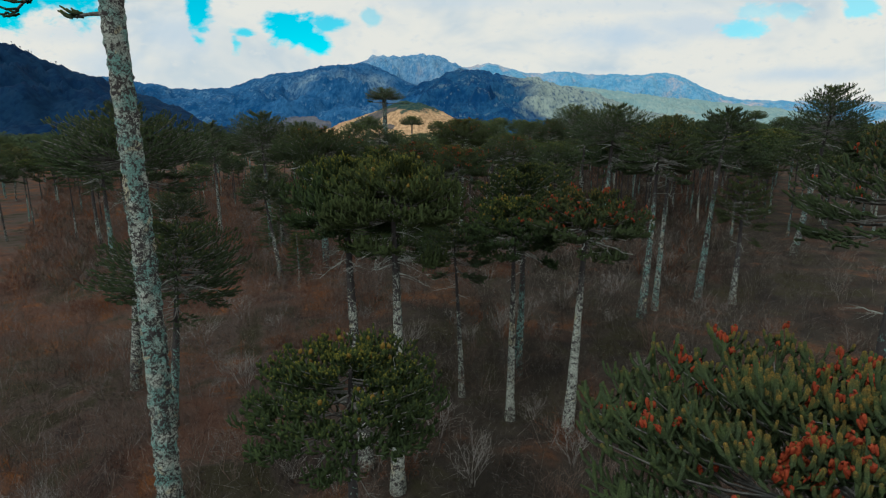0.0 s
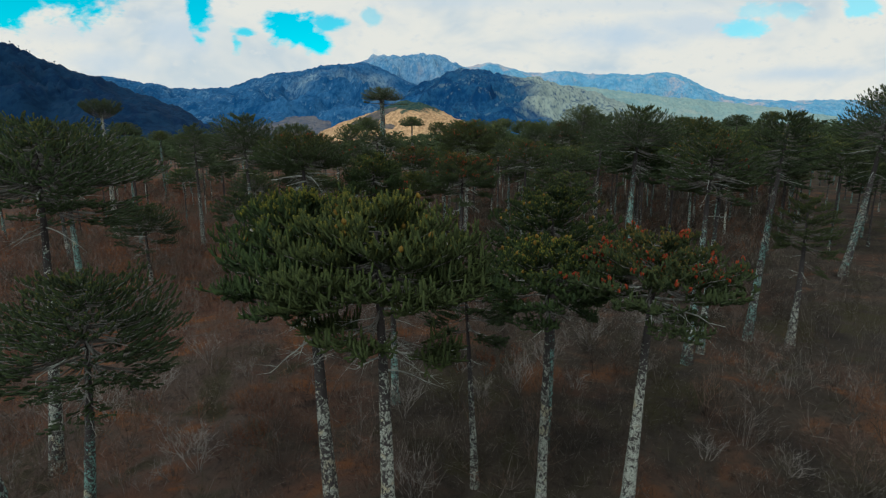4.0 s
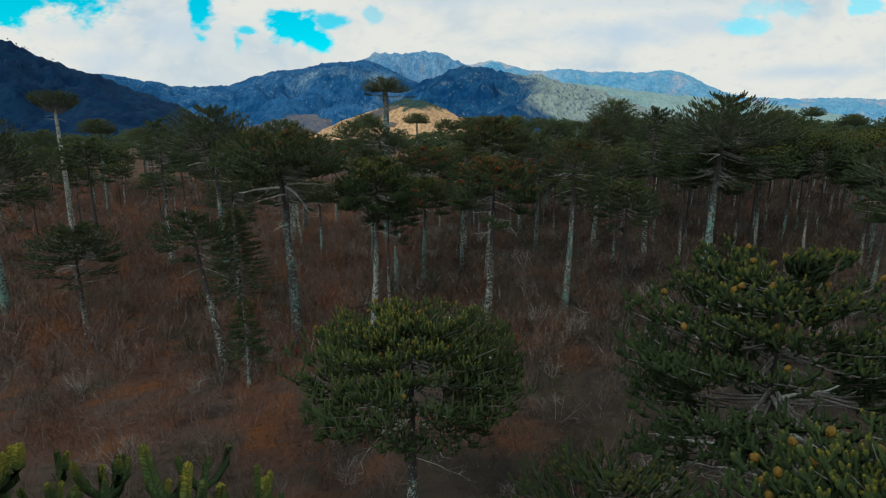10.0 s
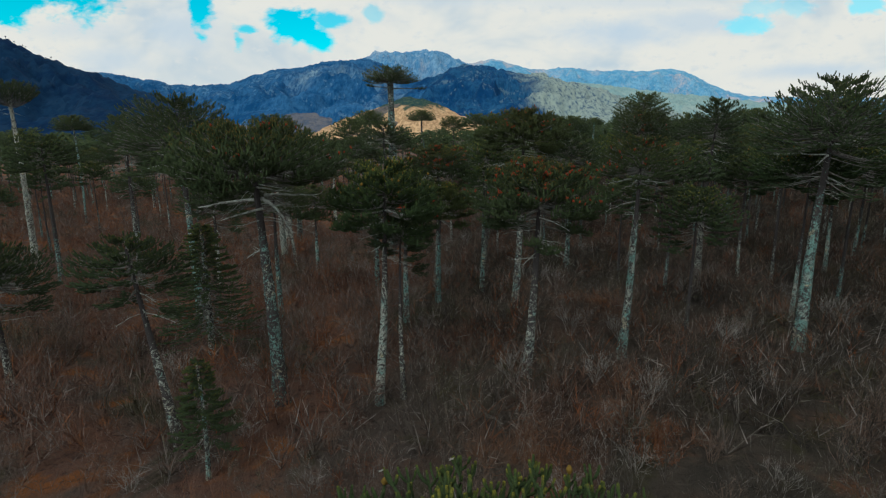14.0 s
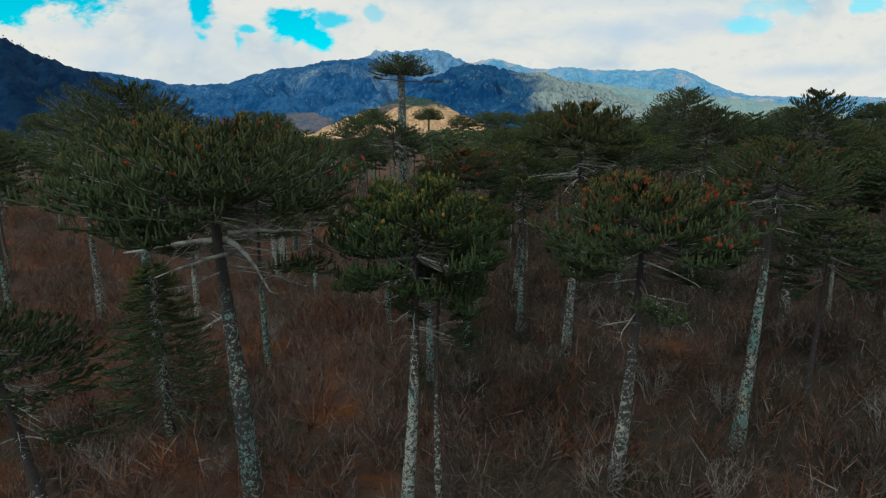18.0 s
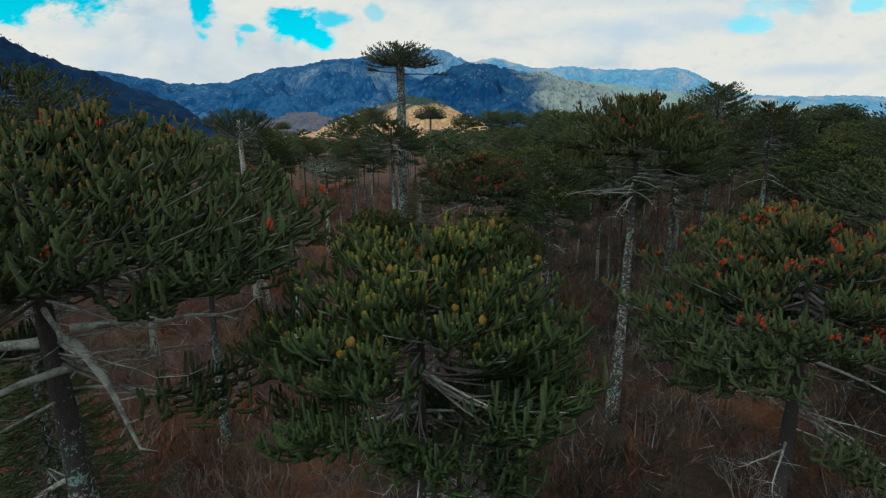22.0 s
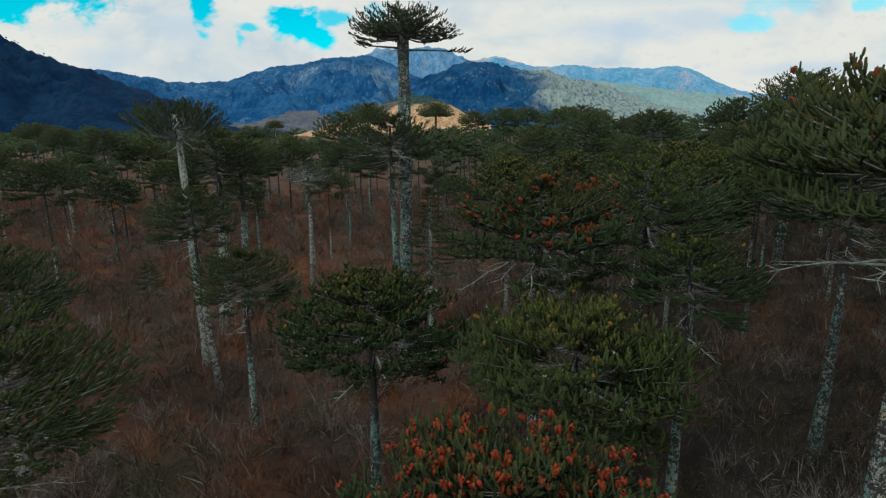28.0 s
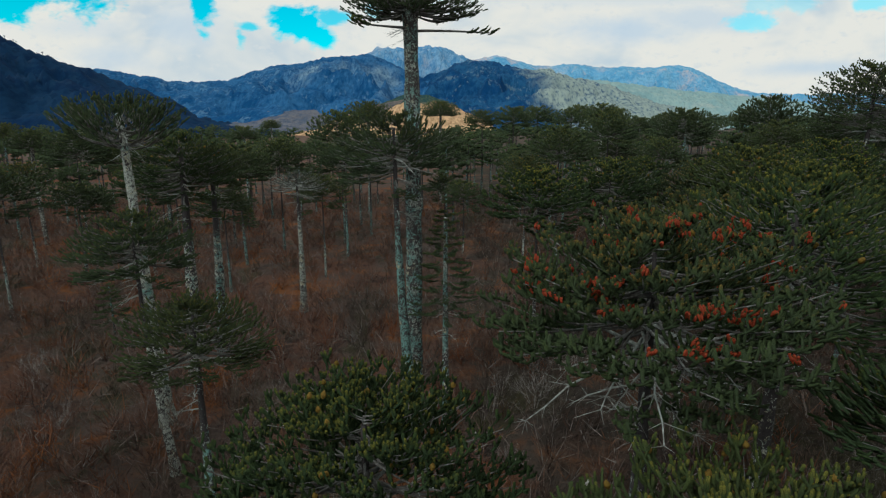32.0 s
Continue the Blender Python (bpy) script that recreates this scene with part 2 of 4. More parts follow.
def make_scrub_material():
    """Bare twigs, one tone to a patch of shrubs, with a few pale or dark ones among them."""
    m, n, shader = material("bare_twigs", 0.95, 0.08)
    where = n.add("ShaderNodeTexCoord").outputs["Object"]
    each = n.add("ShaderNodeNewGeometry").outputs["Random Per Island"]
    tone = n.add("ShaderNodeAttribute", {"attribute_name": "age"}).outputs["Fac"]
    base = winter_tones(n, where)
    base = n.mix(n.math("MULTIPLY", n.ramp(tone, 0.0, -0.4), 0.8), base, rgb(0.19, 0.070, 0.030))
    base = n.mix(n.math("MULTIPLY", n.ramp(tone, 0.55, 0.75), 0.5), base, rgb(0.080, 0.068, 0.062))
    base = n.mix(n.ramp(tone, 0.93, 0.97), base, rgb(0.20, 0.185, 0.17))
    base = n.mix(n.math("MULTIPLY", n.ramp(each, 0.35, 0.05), 0.6), base, rgb(0.034, 0.028, 0.027))
    base = n.mix(n.math("MULTIPLY", n.ramp(each, 0.84, 0.95), 0.75), base, rgb(0.26, 0.235, 0.22))
    n.put(shader.inputs["Base Color"], base)
    return m


GROUND, SCRUB = make_ground_material(), make_scrub_material()


def wooded_slope(name, dark, light, patch, share, top=None, east=None, crest=(0.66, 0.72, 0.80), grain=1.0):
    """A far wooded mountainside: tree cover tinted by painted haze, with paler bare woods and painted sun patches."""
    m, n, shader = material(name, 0.98, 0.03)
    where = n.add("ShaderNodeTexCoord").outputs["Object"]
    cover = n.noise(where, 0.0028 * grain, 6.0, 0.6, 0.4)
    upright = n.scaled(where, 1.0, 0.4, 0.45)
    crowns = n.add("ShaderNodeTexVoronoi", None, Vector=upright, Scale=0.085).outputs["Distance"]
    fine = n.noise(upright, 0.10 * grain, 4.0, 0.65)
    broad = n.noise(where, 0.011 * grain, 4.0, 0.6)
    mixed = n.math("ADD", n.math("MULTIPLY", fine, 0.45), n.math("MULTIPLY", broad, 0.55))
    base = n.mix(n.ramp(mixed, 0.40, 0.60), rgb(*dark), rgb(*light))
    stand = n.add("ShaderNodeTexVoronoi", None, Vector=upright, Scale=0.15)
    sort = n.add("ShaderNodeSeparateColor", None, Color=stand.outputs["Color"]).outputs[0]
    bare = n.ramp(n.noise(where, 0.0075 * grain, 5.0, 0.65, 0.5), 0.50, 0.64)
    base = n.mix(n.math("MULTIPLY", n.ramp(n.math("ADD", sort, n.math("MULTIPLY", bare, 0.55)), 0.95, 1.25), 0.5), base, rgb(*[0.55 * a + 0.45 * b for a, b in zip(light, patch)]))
    base = n.mix(n.math("MULTIPLY", n.ramp(sort, 0.45, 0.05), 0.35), base, rgb(*[v * 0.6 for v in dark]))
    # Paints the sunlit eastern side: more of the pale patch colour that way.
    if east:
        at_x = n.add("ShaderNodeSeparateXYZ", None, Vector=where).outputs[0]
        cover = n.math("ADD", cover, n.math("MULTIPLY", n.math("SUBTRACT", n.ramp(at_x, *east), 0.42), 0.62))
    # The patch colour paints sunlit areas as well as bare woods.
    lit_patch = n.math("MULTIPLY", n.ramp(cover, 0.60 - share, 0.84 - share), n.ramp(fine, 0.24, 0.60))
    base = n.mix(lit_patch, base, rgb(*patch))
    if top:
        z = n.add("ShaderNodeSeparateXYZ", None, Vector=where).outputs[2]
        snow = n.ramp(n.math("ADD", z, n.math("MULTIPLY", fine, 90.0)), top, top + 50)
        base = n.mix(n.math("MULTIPLY", snow, 0.75), base, rgb(*crest))
    n.put(shader.inputs["Base Color"], base)
    bump(n, shader, n.math("ADD", crowns, fine), 0.32, 4.0)
    return m


def make_straw_slope():
    """Straw-coloured grass with a sun patch painted in, and dark trees along the top."""
    m, n, shader = material("sunlit_straw_slope", 0.98, 0.03)
    where = n.add("ShaderNodeTexCoord").outputs["Object"]
    z = n.add("ShaderNodeSeparateXYZ", None, Vector=where).outputs[2]
    fine = n.noise(n.scaled(where, 1.0, 0.4, 0.5), 0.16, 5.0, 0.65)
    broad = n.noise(where, 0.02, 4.0, 0.6, 0.5)
    # The bright gold carries the sun patch on top of the grass colour.
    base = n.mix(n.ramp(fine, 0.40, 0.62), rgb(0.36, 0.23, 0.13), rgb(0.66, 0.44, 0.25))
    ragged = n.math("ADD", n.math("MULTIPLY", n.math("SUBTRACT", broad, 0.5), 60.0), n.math("MULTIPLY", n.math("SUBTRACT", fine, 0.5), 30.0))
    height = n.math("ADD", z, ragged)
    base = n.mix(n.ramp(height, 58.0, 68.0), base, n.mix(n.ramp(fine, 0.45, 0.6), rgb(0.022, 0.060, 0.062), rgb(0.070, 0.100, 0.070)))
    n.put(shader.inputs["Base Color"], base)
    bump(n, shader, fine, 0.7, 5.0)
    return m


# ---- mesh helpers ----
def mesh_object(name, verts, faces, mat, parent=None, age=None, smooth=True, spin=None):
    me = bpy.data.meshes.new(name)
    me.from_pydata(verts, [], faces)
    if age is not None:
        me.attributes.new("age", "FLOAT", "POINT").data.foreach_set("value", np.asarray(age, dtype=np.float32).ravel())
    if spin is not None:
        me.attributes.new("spin", "FLOAT", "POINT").data.foreach_set("value", np.asarray(spin, dtype=np.float32).ravel())
    me.materials.append(mat)
    if smooth:
        me.polygons.foreach_set("use_smooth", np.ones(len(me.polygons), dtype=bool))
    ob = new(name, me)
    ob.parent = parent
    return ob


def tubes(lines, radii, sides, apex=None):
    """Round tubes with pointed ends along many lines at once. lines: (count, rings, 3), radii: (count, rings). Gives verts and faces."""
    count, rings, _ = lines.shape
    t = np.gradient(lines, axis=1) if rings > 1 else apex[:, None] - lines
    t /= np.linalg.norm(t, axis=2, keepdims=True) + 1e-9
    ref = np.where(np.abs(t[..., 2:3]) > 0.9, np.array([1.0, 0, 0]), np.array([0, 0, 1.0]))
    u = np.cross(t, ref)
    u /= np.linalg.norm(u, axis=2, keepdims=True) + 1e-9
    v = np.cross(t, u)
    a = np.arange(sides) * 2 * np.pi / sides
    ring = np.cos(a)[:, None] * u[:, :, None, :] + np.sin(a)[:, None] * v[:, :, None, :]
    verts = (lines[:, :, None, :] + ring * radii[:, :, None, None]).reshape(count, rings * sides, 3)
    end = (lines[:, -1] + t[:, -1] * radii[:, -1:] * 0.8 if apex is None else apex)[:, None, :]
    verts = np.concatenate([verts, end], axis=1)
    stride = rings * sides + 1
    one = []
    for r in range(rings - 1):
        for k in range(sides):
            k2 = (k + 1) % sides
            one.append((r * sides + k, r * sides + k2, (r + 1) * sides + k2, (r + 1) * sides + k))
    caps = [((rings - 1) * sides + k, (rings - 1) * sides + (k + 1) % sides, rings * sides) for k in range(sides)]
    shift = (np.arange(count) * stride)[:, None, None]
    quads = (np.array(one)[None] + shift).reshape(-1, 4).tolist() if one else []
    tris = (np.array(caps)[None] + shift).reshape(-1, 3).tolist()
    return verts.reshape(-1, 3), quads + tris, stride


def ground_z(x, y):
    x, y = np.asarray(x, dtype=float), np.asarray(y, dtype=float)
    z = -3.6 + 0.03 * np.clip(x, -70, 70) + np.interp(y, [30, 90, 140, 190, 430], [0.0, -0.5, -2.6, -2.8, 0.5])
    return z + 0.35 * np.sin(x * 0.13 + 1.0) * np.sin(y * 0.11) + 0.2 * np.sin(x * 0.31 + y * 0.23)


# ---- ground and mountains ----
def make_ground():
    radii = np.concatenate([np.linspace(0, 260, 66), np.geomspace(275, 4600, 26)])
    spokes = 128
    verts, faces = [(0.0, 90.0, float(ground_z(0, 90)))], []
    for r in radii[1:]:
        for k in range(spokes):
            a = 2 * math.pi * k / spokes
            x, y = r * math.sin(a), 90 + r * math.cos(a)
            verts.append((x, y, float(ground_z(x, y))))
    for k in range(spokes):
        faces.append((0, 1 + k, 1 + (k + 1) % spokes))
    for i in range(len(radii) - 2):
        for k in range(spokes):
            a, b = 1 + i * spokes + k, 1 + i * spokes + (k + 1) % spokes
            faces.append((a, a + spokes, b + spokes, b))
    tagged(mesh_object("ground", verts, faces, GROUND), "brown winter forest floor with rusty leaf litter", "ground", kind="structure")


def mountain(name, label, distance, depth, crest, mat, seed, rough=1.0):
    """A ridge seen from the south. crest: (azimuth as tangent, elevation as tangent) from west to east."""
    cols, rows = 300, 40
    a0, a1 = crest[0][0], crest[-1][0]
    verts, faces = [], []
    az_list = np.linspace(a0, a1, cols)
    line = np.interp(az_list, [c[0] for c in crest], [c[1] for c in crest])
    line = np.convolve(np.pad(line, 2, mode="edge"), np.ones(5) / 5, mode="valid")
    for i, a in enumerate(az_list):
        full = line[i] * distance
        for j in range(rows):
            v = j / (rows - 1) * 1.25
            d = distance - depth * (1 - v)
            x, y = a * d, d
            p = Vector((x * 0.0034, y * 0.0022, seed * 7.3))
            spur = 1 - abs(noise.fractal(p, 0.9, 2.0, 4)) * 2
            lump = noise.fractal(p * 7.0, 0.8, 2.0, 4)
            rise = v ** 0.9 if v <= 1 else 1 - (v - 1) * 1.6
            belly = math.sin(math.pi * min(v, 1.0))
            z = -14 + (full + 14) * rise + (spur - 0.55) * 0.34 * full * belly + lump * 9 * rough * min(v * 2, 1)
            z += noise.noise(Vector((x * 0.06, y * 0.06, seed))) * 4.5 * rough
            verts.append((x, y, z + 17 * min(v, 1.0)))
    for i in range(cols - 1):
        for j in range(rows - 1):
            k = i * rows + j
            faces.append((k, k + rows, k + rows + 1, k + 1))
    tagged(mesh_object(name, verts, faces, mat), label, "mountain", kind="structure")


make_ground()
# The ridge's shade is part of its near-black blue base colour.
mountain("backdrop_left_ridge", "dark blue-green wooded mountain ridge, shade painted into its colour", 1900, 900,
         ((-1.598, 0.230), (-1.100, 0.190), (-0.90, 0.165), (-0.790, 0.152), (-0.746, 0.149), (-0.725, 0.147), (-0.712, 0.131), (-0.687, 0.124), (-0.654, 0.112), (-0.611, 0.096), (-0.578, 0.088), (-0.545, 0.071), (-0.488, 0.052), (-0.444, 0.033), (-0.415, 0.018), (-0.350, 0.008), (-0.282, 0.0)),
         wooded_slope("painted_shade_wood", (0.004, 0.020, 0.060), (0.009, 0.034, 0.080), (0.022, 0.052, 0.095), -0.05), 1, 1.1)
# Haze of distance is painted into the slope colours from here on as blue.
mountain("backdrop_shoulder", "wooded mountain shoulder painted haze blue, with pale bare woods", 2700, 1200,
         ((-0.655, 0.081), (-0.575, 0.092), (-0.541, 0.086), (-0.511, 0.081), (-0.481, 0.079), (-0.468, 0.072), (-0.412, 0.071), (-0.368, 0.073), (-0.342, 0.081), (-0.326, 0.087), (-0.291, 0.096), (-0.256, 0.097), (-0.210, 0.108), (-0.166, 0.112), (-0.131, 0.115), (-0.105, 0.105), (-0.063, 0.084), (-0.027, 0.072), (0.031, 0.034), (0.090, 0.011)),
         wooded_slope("haze_blue_wood", (0.008, 0.066, 0.185), (0.034, 0.130, 0.285), (0.24, 0.36, 0.44), 0.06), 2, 0.7)
mountain("backdrop_peak", "far peak painted pale haze blue, dusted with snow", 3900, 1600,
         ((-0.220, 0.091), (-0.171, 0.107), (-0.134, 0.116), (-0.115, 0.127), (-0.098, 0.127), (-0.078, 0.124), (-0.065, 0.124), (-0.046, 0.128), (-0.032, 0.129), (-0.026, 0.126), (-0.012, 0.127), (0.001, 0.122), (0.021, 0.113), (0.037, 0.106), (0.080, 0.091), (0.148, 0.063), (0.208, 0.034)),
         wooded_slope("hazy_peak_rock", (0.075, 0.23, 0.43), (0.19, 0.36, 0.54), (0.50, 0.47, 0.46), 0.08, 545), 6, 1.2)
# Its pale east is sunlight put into the colour, along with bare woods.
mountain("backdrop_front_ridge", "dark blue wooded ridge, bare woods and painted sunlight to the east", 2500, 900,
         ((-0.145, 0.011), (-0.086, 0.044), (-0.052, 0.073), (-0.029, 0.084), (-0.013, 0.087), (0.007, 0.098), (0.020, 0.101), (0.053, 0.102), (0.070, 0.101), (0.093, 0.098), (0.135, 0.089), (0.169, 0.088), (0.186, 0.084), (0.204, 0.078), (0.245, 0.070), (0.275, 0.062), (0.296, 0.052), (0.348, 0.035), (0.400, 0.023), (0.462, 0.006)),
         wooded_slope("hazy_front_wood", (0.005, 0.044, 0.135), (0.020, 0.090, 0.200), (0.29, 0.36, 0.33), 0.06, None, (70, 470)), 3, 1)
# Haze blue again; the rosy patch colour paints sunlit slopes.
mountain("backdrop_right_ridge", "far mountain ridge painted pale haze blue, with rosy sun patches", 4500, 1500,
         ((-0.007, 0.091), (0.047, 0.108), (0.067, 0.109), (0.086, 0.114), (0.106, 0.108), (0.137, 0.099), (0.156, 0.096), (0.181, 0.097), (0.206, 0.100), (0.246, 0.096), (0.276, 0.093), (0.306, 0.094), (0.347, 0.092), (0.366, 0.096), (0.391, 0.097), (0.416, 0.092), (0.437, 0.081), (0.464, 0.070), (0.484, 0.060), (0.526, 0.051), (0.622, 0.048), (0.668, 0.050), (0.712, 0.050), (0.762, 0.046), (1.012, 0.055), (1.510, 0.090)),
         wooded_slope("pale_haze_wood", (0.10, 0.33, 0.56), (0.20, 0.43, 0.62), (0.66, 0.50, 0.46), 0.10), 4, 1)
# Sunlight and haze are both in this slope's pale base colours.
mountain("backdrop_pale_slope", "pale grey-green wooded slope, sunlight and haze painted into its colour", 3300, 900,
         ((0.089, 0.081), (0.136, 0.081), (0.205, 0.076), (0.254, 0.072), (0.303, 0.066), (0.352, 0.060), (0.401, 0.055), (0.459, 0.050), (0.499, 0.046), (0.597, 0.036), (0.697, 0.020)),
         wooded_slope("sunlit_haze_wood", (0.22, 0.36, 0.38), (0.29, 0.41, 0.40), (0.42, 0.45, 0.42), 0.06), 7, 0.8)
# Bare-wood brown with some haze blue mixed into the dark tone.
mountain("backdrop_brown_slope", "grey-brown slope of bare winter woods", 1750, 380,
         ((-0.399, 0.001), (-0.349, 0.013), (-0.300, 0.021), (-0.261, 0.024), (-0.212, 0.025), (-0.164, 0.023), (-0.125, 0.028), (-0.086, 0.034), (-0.047, 0.025), (-0.009, 0.010)),
         wooded_slope("brown_wood", (0.075, 0.100, 0.150), (0.150, 0.150, 0.170), (0.22, 0.17, 0.14), 0.02, None, None, (0, 0, 0), 2.5), 8, 0.4)
mountain("backdrop_golden_hill", "straw-coloured hill with a painted sun patch and a dark wooded top", 1500, 420,
         ((-0.282, -0.013), (-0.214, -0.005), (-0.180, 0.011), (-0.167, 0.016), (-0.124, 0.029), (-0.096, 0.040), (-0.073, 0.052), (-0.060, 0.053), (-0.027, 0.045), (-0.011, 0.038), (0.006, 0.031), (0.021, 0.023), (0.040, 0.014), (0.069, 0.001)),
         make_straw_slope(), 5, 0.35)
# Added spur: its grey-brown stands in for the shade across the hill.
mountain("backdrop_grey_spur", "added low spur, painted grey-brown for the shade on the hill", 1380, 200,
         ((-0.184, -0.002), (-0.159, 0.011), (-0.134, 0.024), (-0.107, 0.034), (-0.081, 0.040), (-0.062, 0.039), (-0.046, 0.032), (-0.033, 0.021), (-0.019, 0.006)),
         wooded_slope("hill_shade_grey", (0.085, 0.088, 0.095), (0.17, 0.145, 0.13), (0.30, 0.22, 0.16), 0.06, None, None, (0, 0, 0), 4.0), 9, 0.3)


def ridge_trees():
    """Far umbrella-shaped trees along the skyline of the near ridge."""
    rng = np.random.default_rng(31)
    co = np.array([v.co[:] for v in bpy.data.objects["backdrop_left_ridge"].data.vertices])
    verts, faces = [], []
    for a in rng.uniform(-0.80, -0.655, 13):
        near_it = co[np.abs(co[:, 0] / co[:, 1] - a) < 0.004]
        top = near_it[np.argmax(near_it[:, 2])]
        tall = rng.uniform(3, 10)
        foot, head = top - np.array([0, 0, 4.0]), top + np.array([0, 0, tall])
        lines = [np.stack([foot, (foot + head) / 2, head])]
        wide = [np.array([0.7, 0.6, 0.5])]
        for k in range(12):
            b = k * 0.5236 + rng.uniform(-0.2, 0.2)
            out = np.array([math.cos(b), math.sin(b), 0]) * rng.uniform(2.5, 5.0) * tall / 13
            mid = head + out * 0.5 + np.array([0, 0, rng.uniform(-0.5, 1.5)])
            lines.append(np.stack([head, mid, mid + out * 0.5 - np.array([0, 0, rng.uniform(0, 1.0)])]))
            wide.append(np.array([1.0, 1.5, 0.9]) * tall / 13)
        v, f, _ = tubes(np.array(lines), np.array(wide), 4)
        faces += [tuple(q + sum(len(w) for w in verts) for q in face) for face in f]
        verts.append(v)
    # Same near-black blue as the ridge below, its shade painted in.
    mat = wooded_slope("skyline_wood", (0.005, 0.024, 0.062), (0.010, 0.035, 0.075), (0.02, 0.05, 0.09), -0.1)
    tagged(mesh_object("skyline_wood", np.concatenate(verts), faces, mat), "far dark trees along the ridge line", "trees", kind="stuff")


ridge_trees()


# ---- trees ----
def trunk_line(height, lean, rng, rings):
    h = np.linspace(0, height, rings)
    bend = rng.uniform(-0.012, 0.012, 2)
    x = lean[0] * h + bend[0] * height * np.sin(h / height * np.pi)
    y = lean[1] * h + bend[1] * height * np.sin(h / height * np.pi)
    return np.stack([x, y, h], axis=1)


def make_trunk(tree, line, radius, rng, sides, top=0.42, knobs=0.05, dark_from=99.0):
    h = line[:, 2] / line[-1, 2]
    r = radius * (1.0 - (1 - top) * h) * (1 + 0.35 * np.exp(-h * 22))
    a = np.arange(sides) * 2 * np.pi / sides
    wob = 1 + knobs * rng.standard_normal((len(line), sides))
    verts = np.stack([line[:, None, 0] + np.cos(a) * r[:, None] * wob, line[:, None, 1] + np.sin(a) * r[:, None] * wob,
                      np.repeat(line[:, 2:3], sides, 1)], axis=2).reshape(-1, 3)
    verts[:sides, 2] -= 1.2
    faces = [(i * sides + k, i * sides + (k + 1) % sides, (i + 1) * sides + (k + 1) % sides, (i + 1) * sides + k)
             for i in range(len(line) - 1) for k in range(sides)]
    faces.append(tuple((len(line) - 1) * sides + k for k in range(sides)))
    return mesh_object("trunk", verts, faces, BARK, tree, np.clip((verts[:, 2] - dark_from) / 4.0, 0, 1))


def crown_branches(style, zb, zt, R, count, rng, line):
    """Main branches as curves of six points, how far up the crown each one ends (0 to 1), and the way out of the crown there."""
    forks = 1 if style == "c" else 3
    count = max(count // forks, 4) * forks
    bough = np.arange(count) // forks
    boughs = count // forks
    s = ((np.arange(boughs) + rng.uniform(0, 1, boughs)) / boughs)[bough]
    az = (np.arange(boughs) * 2.399963 + rng.uniform(-0.35, 0.35, boughs))[bough]
    s = np.clip(s + rng.uniform(-0.03, 0.03, count) * (forks > 1), 0, 1)
    H = zt - zb
    lump = 1 + 0.09 * np.sin(az * 3 + rng.uniform(0, 6)) * np.sin(s * 7 + rng.uniform(0, 6)) + rng.uniform(-0.10, 0.05, boughs)[bough] + rng.uniform(-0.05, 0.02, count)
    if style == "c":       # young, conical down to the ground
        up = s
        reach = R * (1 - s) ** 0.75 * lump + 0.25
        z1 = zb + H * s * 0.94
        z0 = z1 + 0.12 * reach
        arch = -0.10 * reach
        normal_up = np.full(count, 0.15)
    else:
        low = {"dome": -0.38, "u": -0.06, "v": 0.0}[style]
        up = low + (1 - low) * s ** (0.9 if style == "dome" else 1.0)
        above = np.clip(up, 0, 1)
        ring = np.sqrt(np.clip(1 - above ** 2.1, 0, 1)) * np.where(up < 0, 1 + up * 0.9, 1)
        reach = R * np.clip(ring, 0.22, 1) ** 0.85 * lump
        mid = {"dome": 0.42, "u": 0.16, "v": 0.52}[style]
        z1 = zb + (zt - 0.30 - zb) * (mid + (1.0 - mid) * above * (1.0 + 0.35 * (lump - 1)))
        z1 = z1 + np.where(up < 0, up / max(-low, 0.01) * 0.60 * H * rng.uniform(0.25, 1.05, boughs)[bough], 0.0) * (style == "dome")
        if style == "v":
            z0 = zb + H * 0.46 * above
        else:
            z0 = z1 - reach * (0.02 + 0.34 * above) + np.where(up < 0, -up * 0.45 * H, 0.0)
        arch = -0.09 * reach
        normal_up = above
    t = np.linspace(0, 1, 6)
    cx = np.interp(z0, line[:, 2], line[:, 0])
    cy = np.interp(z0, line[:, 2], line[:, 1])
    rad = reach[:, None] * t
    swing = (rng.uniform(-0.25, 0.25, boughs)[bough])[:, None] * t
    if forks > 1:
        apart = (np.arange(count) % forks - 1) * rng.uniform(0.18, 0.42, count) * (1 + 0.6 * np.clip(up, 0, 1))
        swing = swing + apart[:, None] * np.clip(t - 0.25, 0, 1) ** 0.8 * 1.2
    x = cx[:, None] + np.cos(az[:, None] + swing) * rad
    y = cy[:, None] + np.sin(az[:, None] + swing) * rad
    z = z0[:, None] + (z1 - z0)[:, None] * t ** 1.4 + arch[:, None] * np.sin(np.pi * t)
    return np.stack([x, y, z], axis=2), np.clip(up, 0, 1), normal_up, reach


